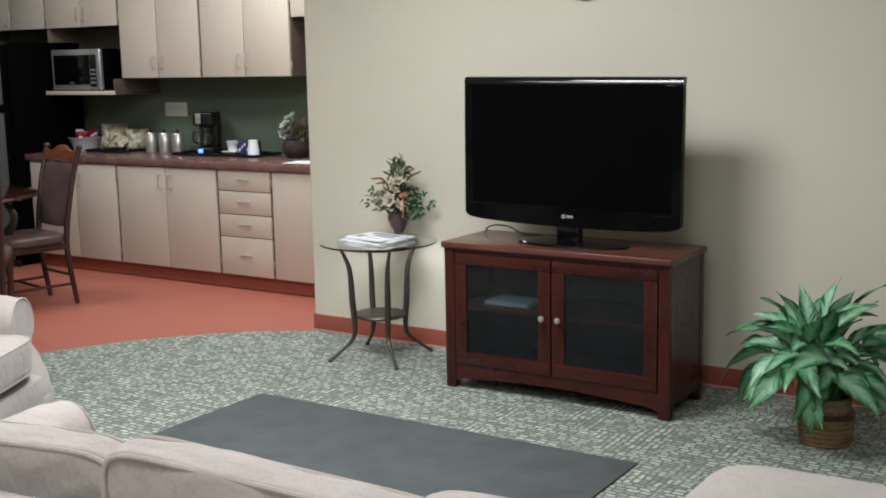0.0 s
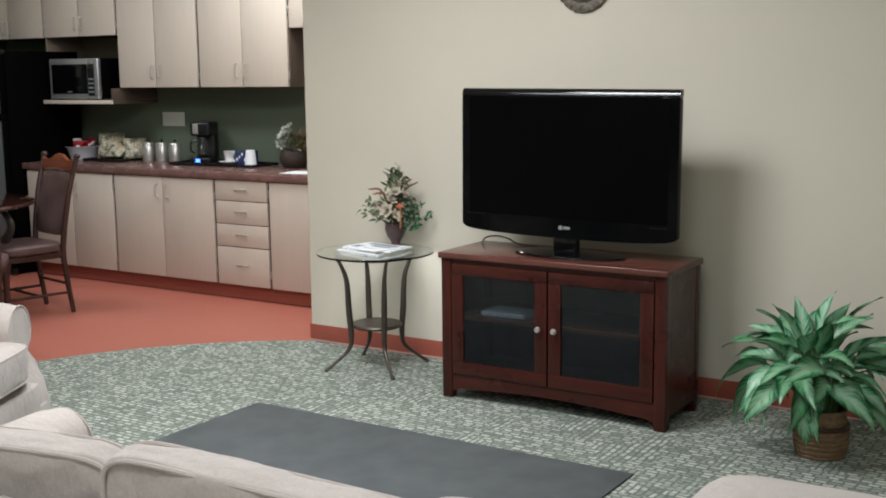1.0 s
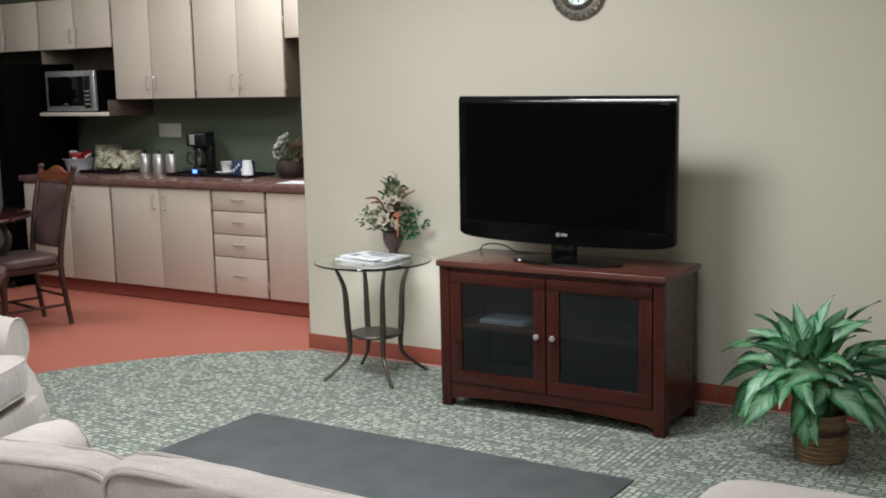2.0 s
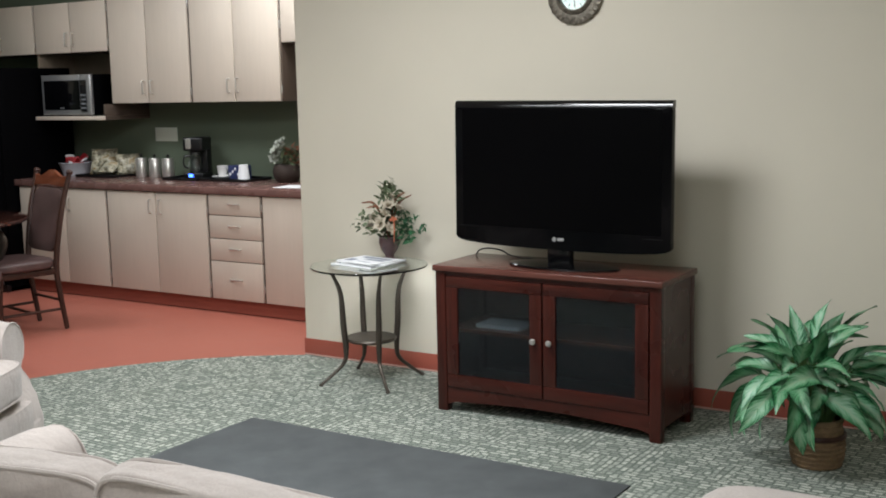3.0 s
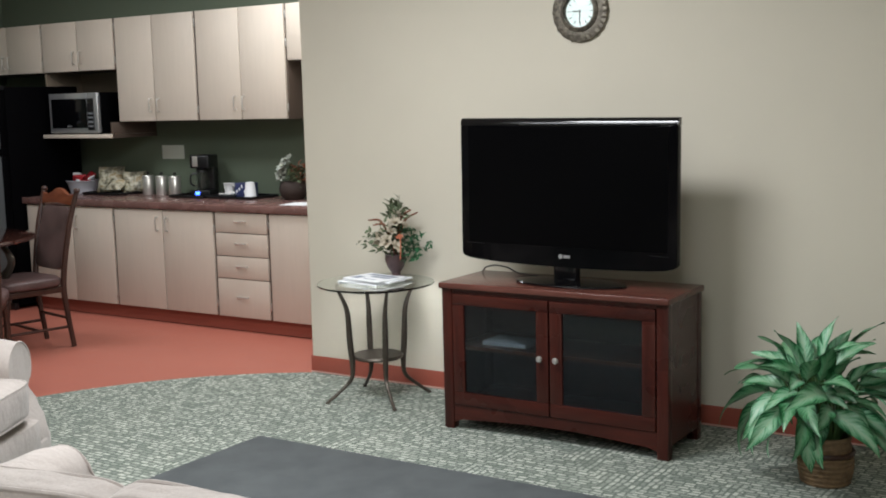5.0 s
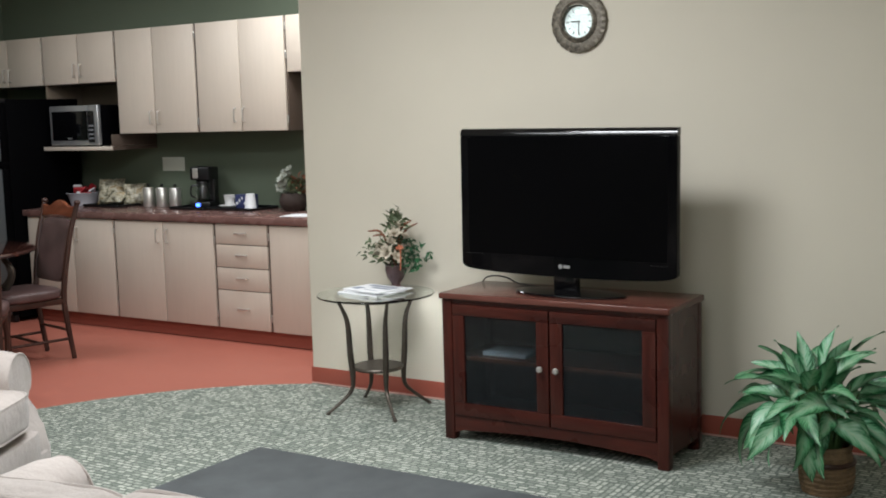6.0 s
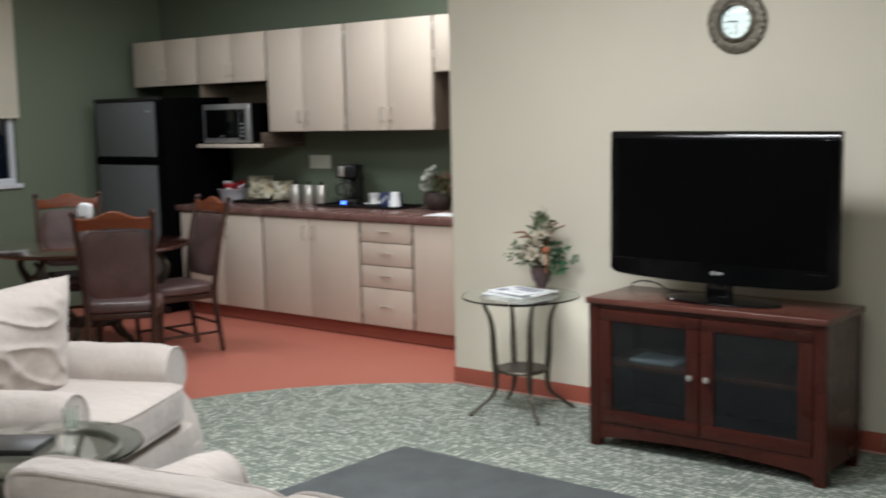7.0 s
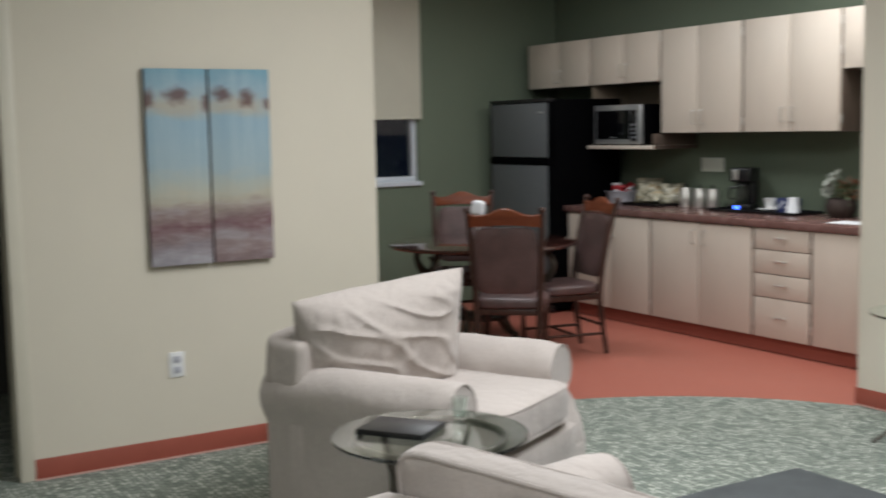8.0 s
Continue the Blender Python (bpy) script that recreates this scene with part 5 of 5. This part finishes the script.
def dining_chair(m):
    """Faces +y; origin between the rear feet."""
    t = thing("dining_chair", m, "dark wooden dining chair with brown leather seat and carved crest", "chair", "chairs round the dining table")
    part("seat", cushion(0.48, 0.46, 0.085, 4.5, 9, 0.004, seed=1), LEATHER, t, "padded brown leather seat", m=pose(0, 0.27, 0.46))
    part("seat_frame", box(-0.215, 0.215, 0.06, 0.47, 0.385, 0.425, 0.006), DARKWOOD, t)
    for s in (-1, 1):
        post = smooth_path([(s * 0.20, 0.0, 0.0), (s * 0.20, 0.035, 0.25), (s * 0.205, 0.05, 0.46), (s * 0.222, 0.0, 0.80), (s * 0.235, -0.07, 1.06)], 5)
        part("rear_leg", tube(post, lambda u: 0.017 + 0.004 * math.sin(math.pi * u), 8), DARKWOOD, t)
        part("finial", lathe([(0, -0.01), (0.018, -0.008), (0.024, 0.008), (0.016, 0.022), (0, 0.026)], 12), DARKWOOD, t, m=pose(s * 0.236, -0.074, 1.065))
        part("front_leg", tube(smooth_path([(s * 0.19, 0.44, 0.40), (s * 0.20, 0.46, 0.25), (s * 0.19, 0.45, 0.0)], 5), lambda u: 0.022 - 0.006 * u, 8), DARKWOOD, t)
        part("side_stretcher", tube([(s * 0.20, 0.03, 0.14), (s * 0.193, 0.452, 0.14)], 0.010, 8), DARKWOOD, t)
    part("cross_stretcher", tube([(-0.196, 0.24, 0.14), (0.196, 0.24, 0.14)], 0.010, 8), DARKWOOD, t)
    part("rear_stretcher", tube([(-0.2, 0.03, 0.20), (0.2, 0.03, 0.20)], 0.010, 8), DARKWOOD, t)
    bm = cushion(0.40, 0.05, 0.44, 7, 7, 0.003, seed=4)
    part("backrest", bm, LEATHER, t, "brown leather back pad", m=pose(0, -0.006, 0.745, 12.5, 0, 0))
    crest = [(-0.225, 0.0)] + [(-0.225 + 0.45 * i / 20, 0.074 + 0.046 * math.sin(math.pi * i / 20) ** 2 - 0.016 * math.sin(math.pi * 2 * i / 20) ** 2 + (0.012 if i in (0, 20) else 0)) for i in range(21)] + [(0.225, 0.0), (0.1, 0.012), (0.0, 0.016), (-0.1, 0.012)]
    part("crest_rail", extrude_outline(crest, "y", -0.016, 0.016, 0.004), CHAIRWOOD, t, "carved orange-brown crest rail", m=pose(0, -0.052, 0.965, 13, 0, 0), angle=45)
    return t


dining_table(pose(-7.15, 4.50, 0))
dc = dining_chair(pose(-6.596, 5.08, 0, 0, 0, 168))
copy_thing(dc, pose(-6.17, 4.04, 0, 0, 0, 48))
copy_thing(dc, pose(-7.95, 4.84, 0, 0, 0, -125))
nk = thing("napkin_holder", pose(-7.3, 4.57, 0.773), "white paper napkins in a tall metal holder on the table", "napkins")
part("base_plate", lathe([(0, 0), (0.05, 0), (0.05, 0.008), (0.01, 0.012), (0, 0.012)], 24), BRONZE, nk)
part("upright", tube([(0, 0, 0.01), (0, 0, 0.17)], 0.007, 8), NICKEL, nk)
part("cup", lathe([(0, 0.15), (0.035, 0.155), (0.045, 0.19), (0.042, 0.19), (0.03, 0.16), (0, 0.156)], 20), NICKEL, nk)
part("napkin_stack", cushion(0.10, 0.06, 0.12, 4, 8, 0.015, seed=2), PAPER, nk, m=pose(0, 0, 0.225, 0, 8, 30))
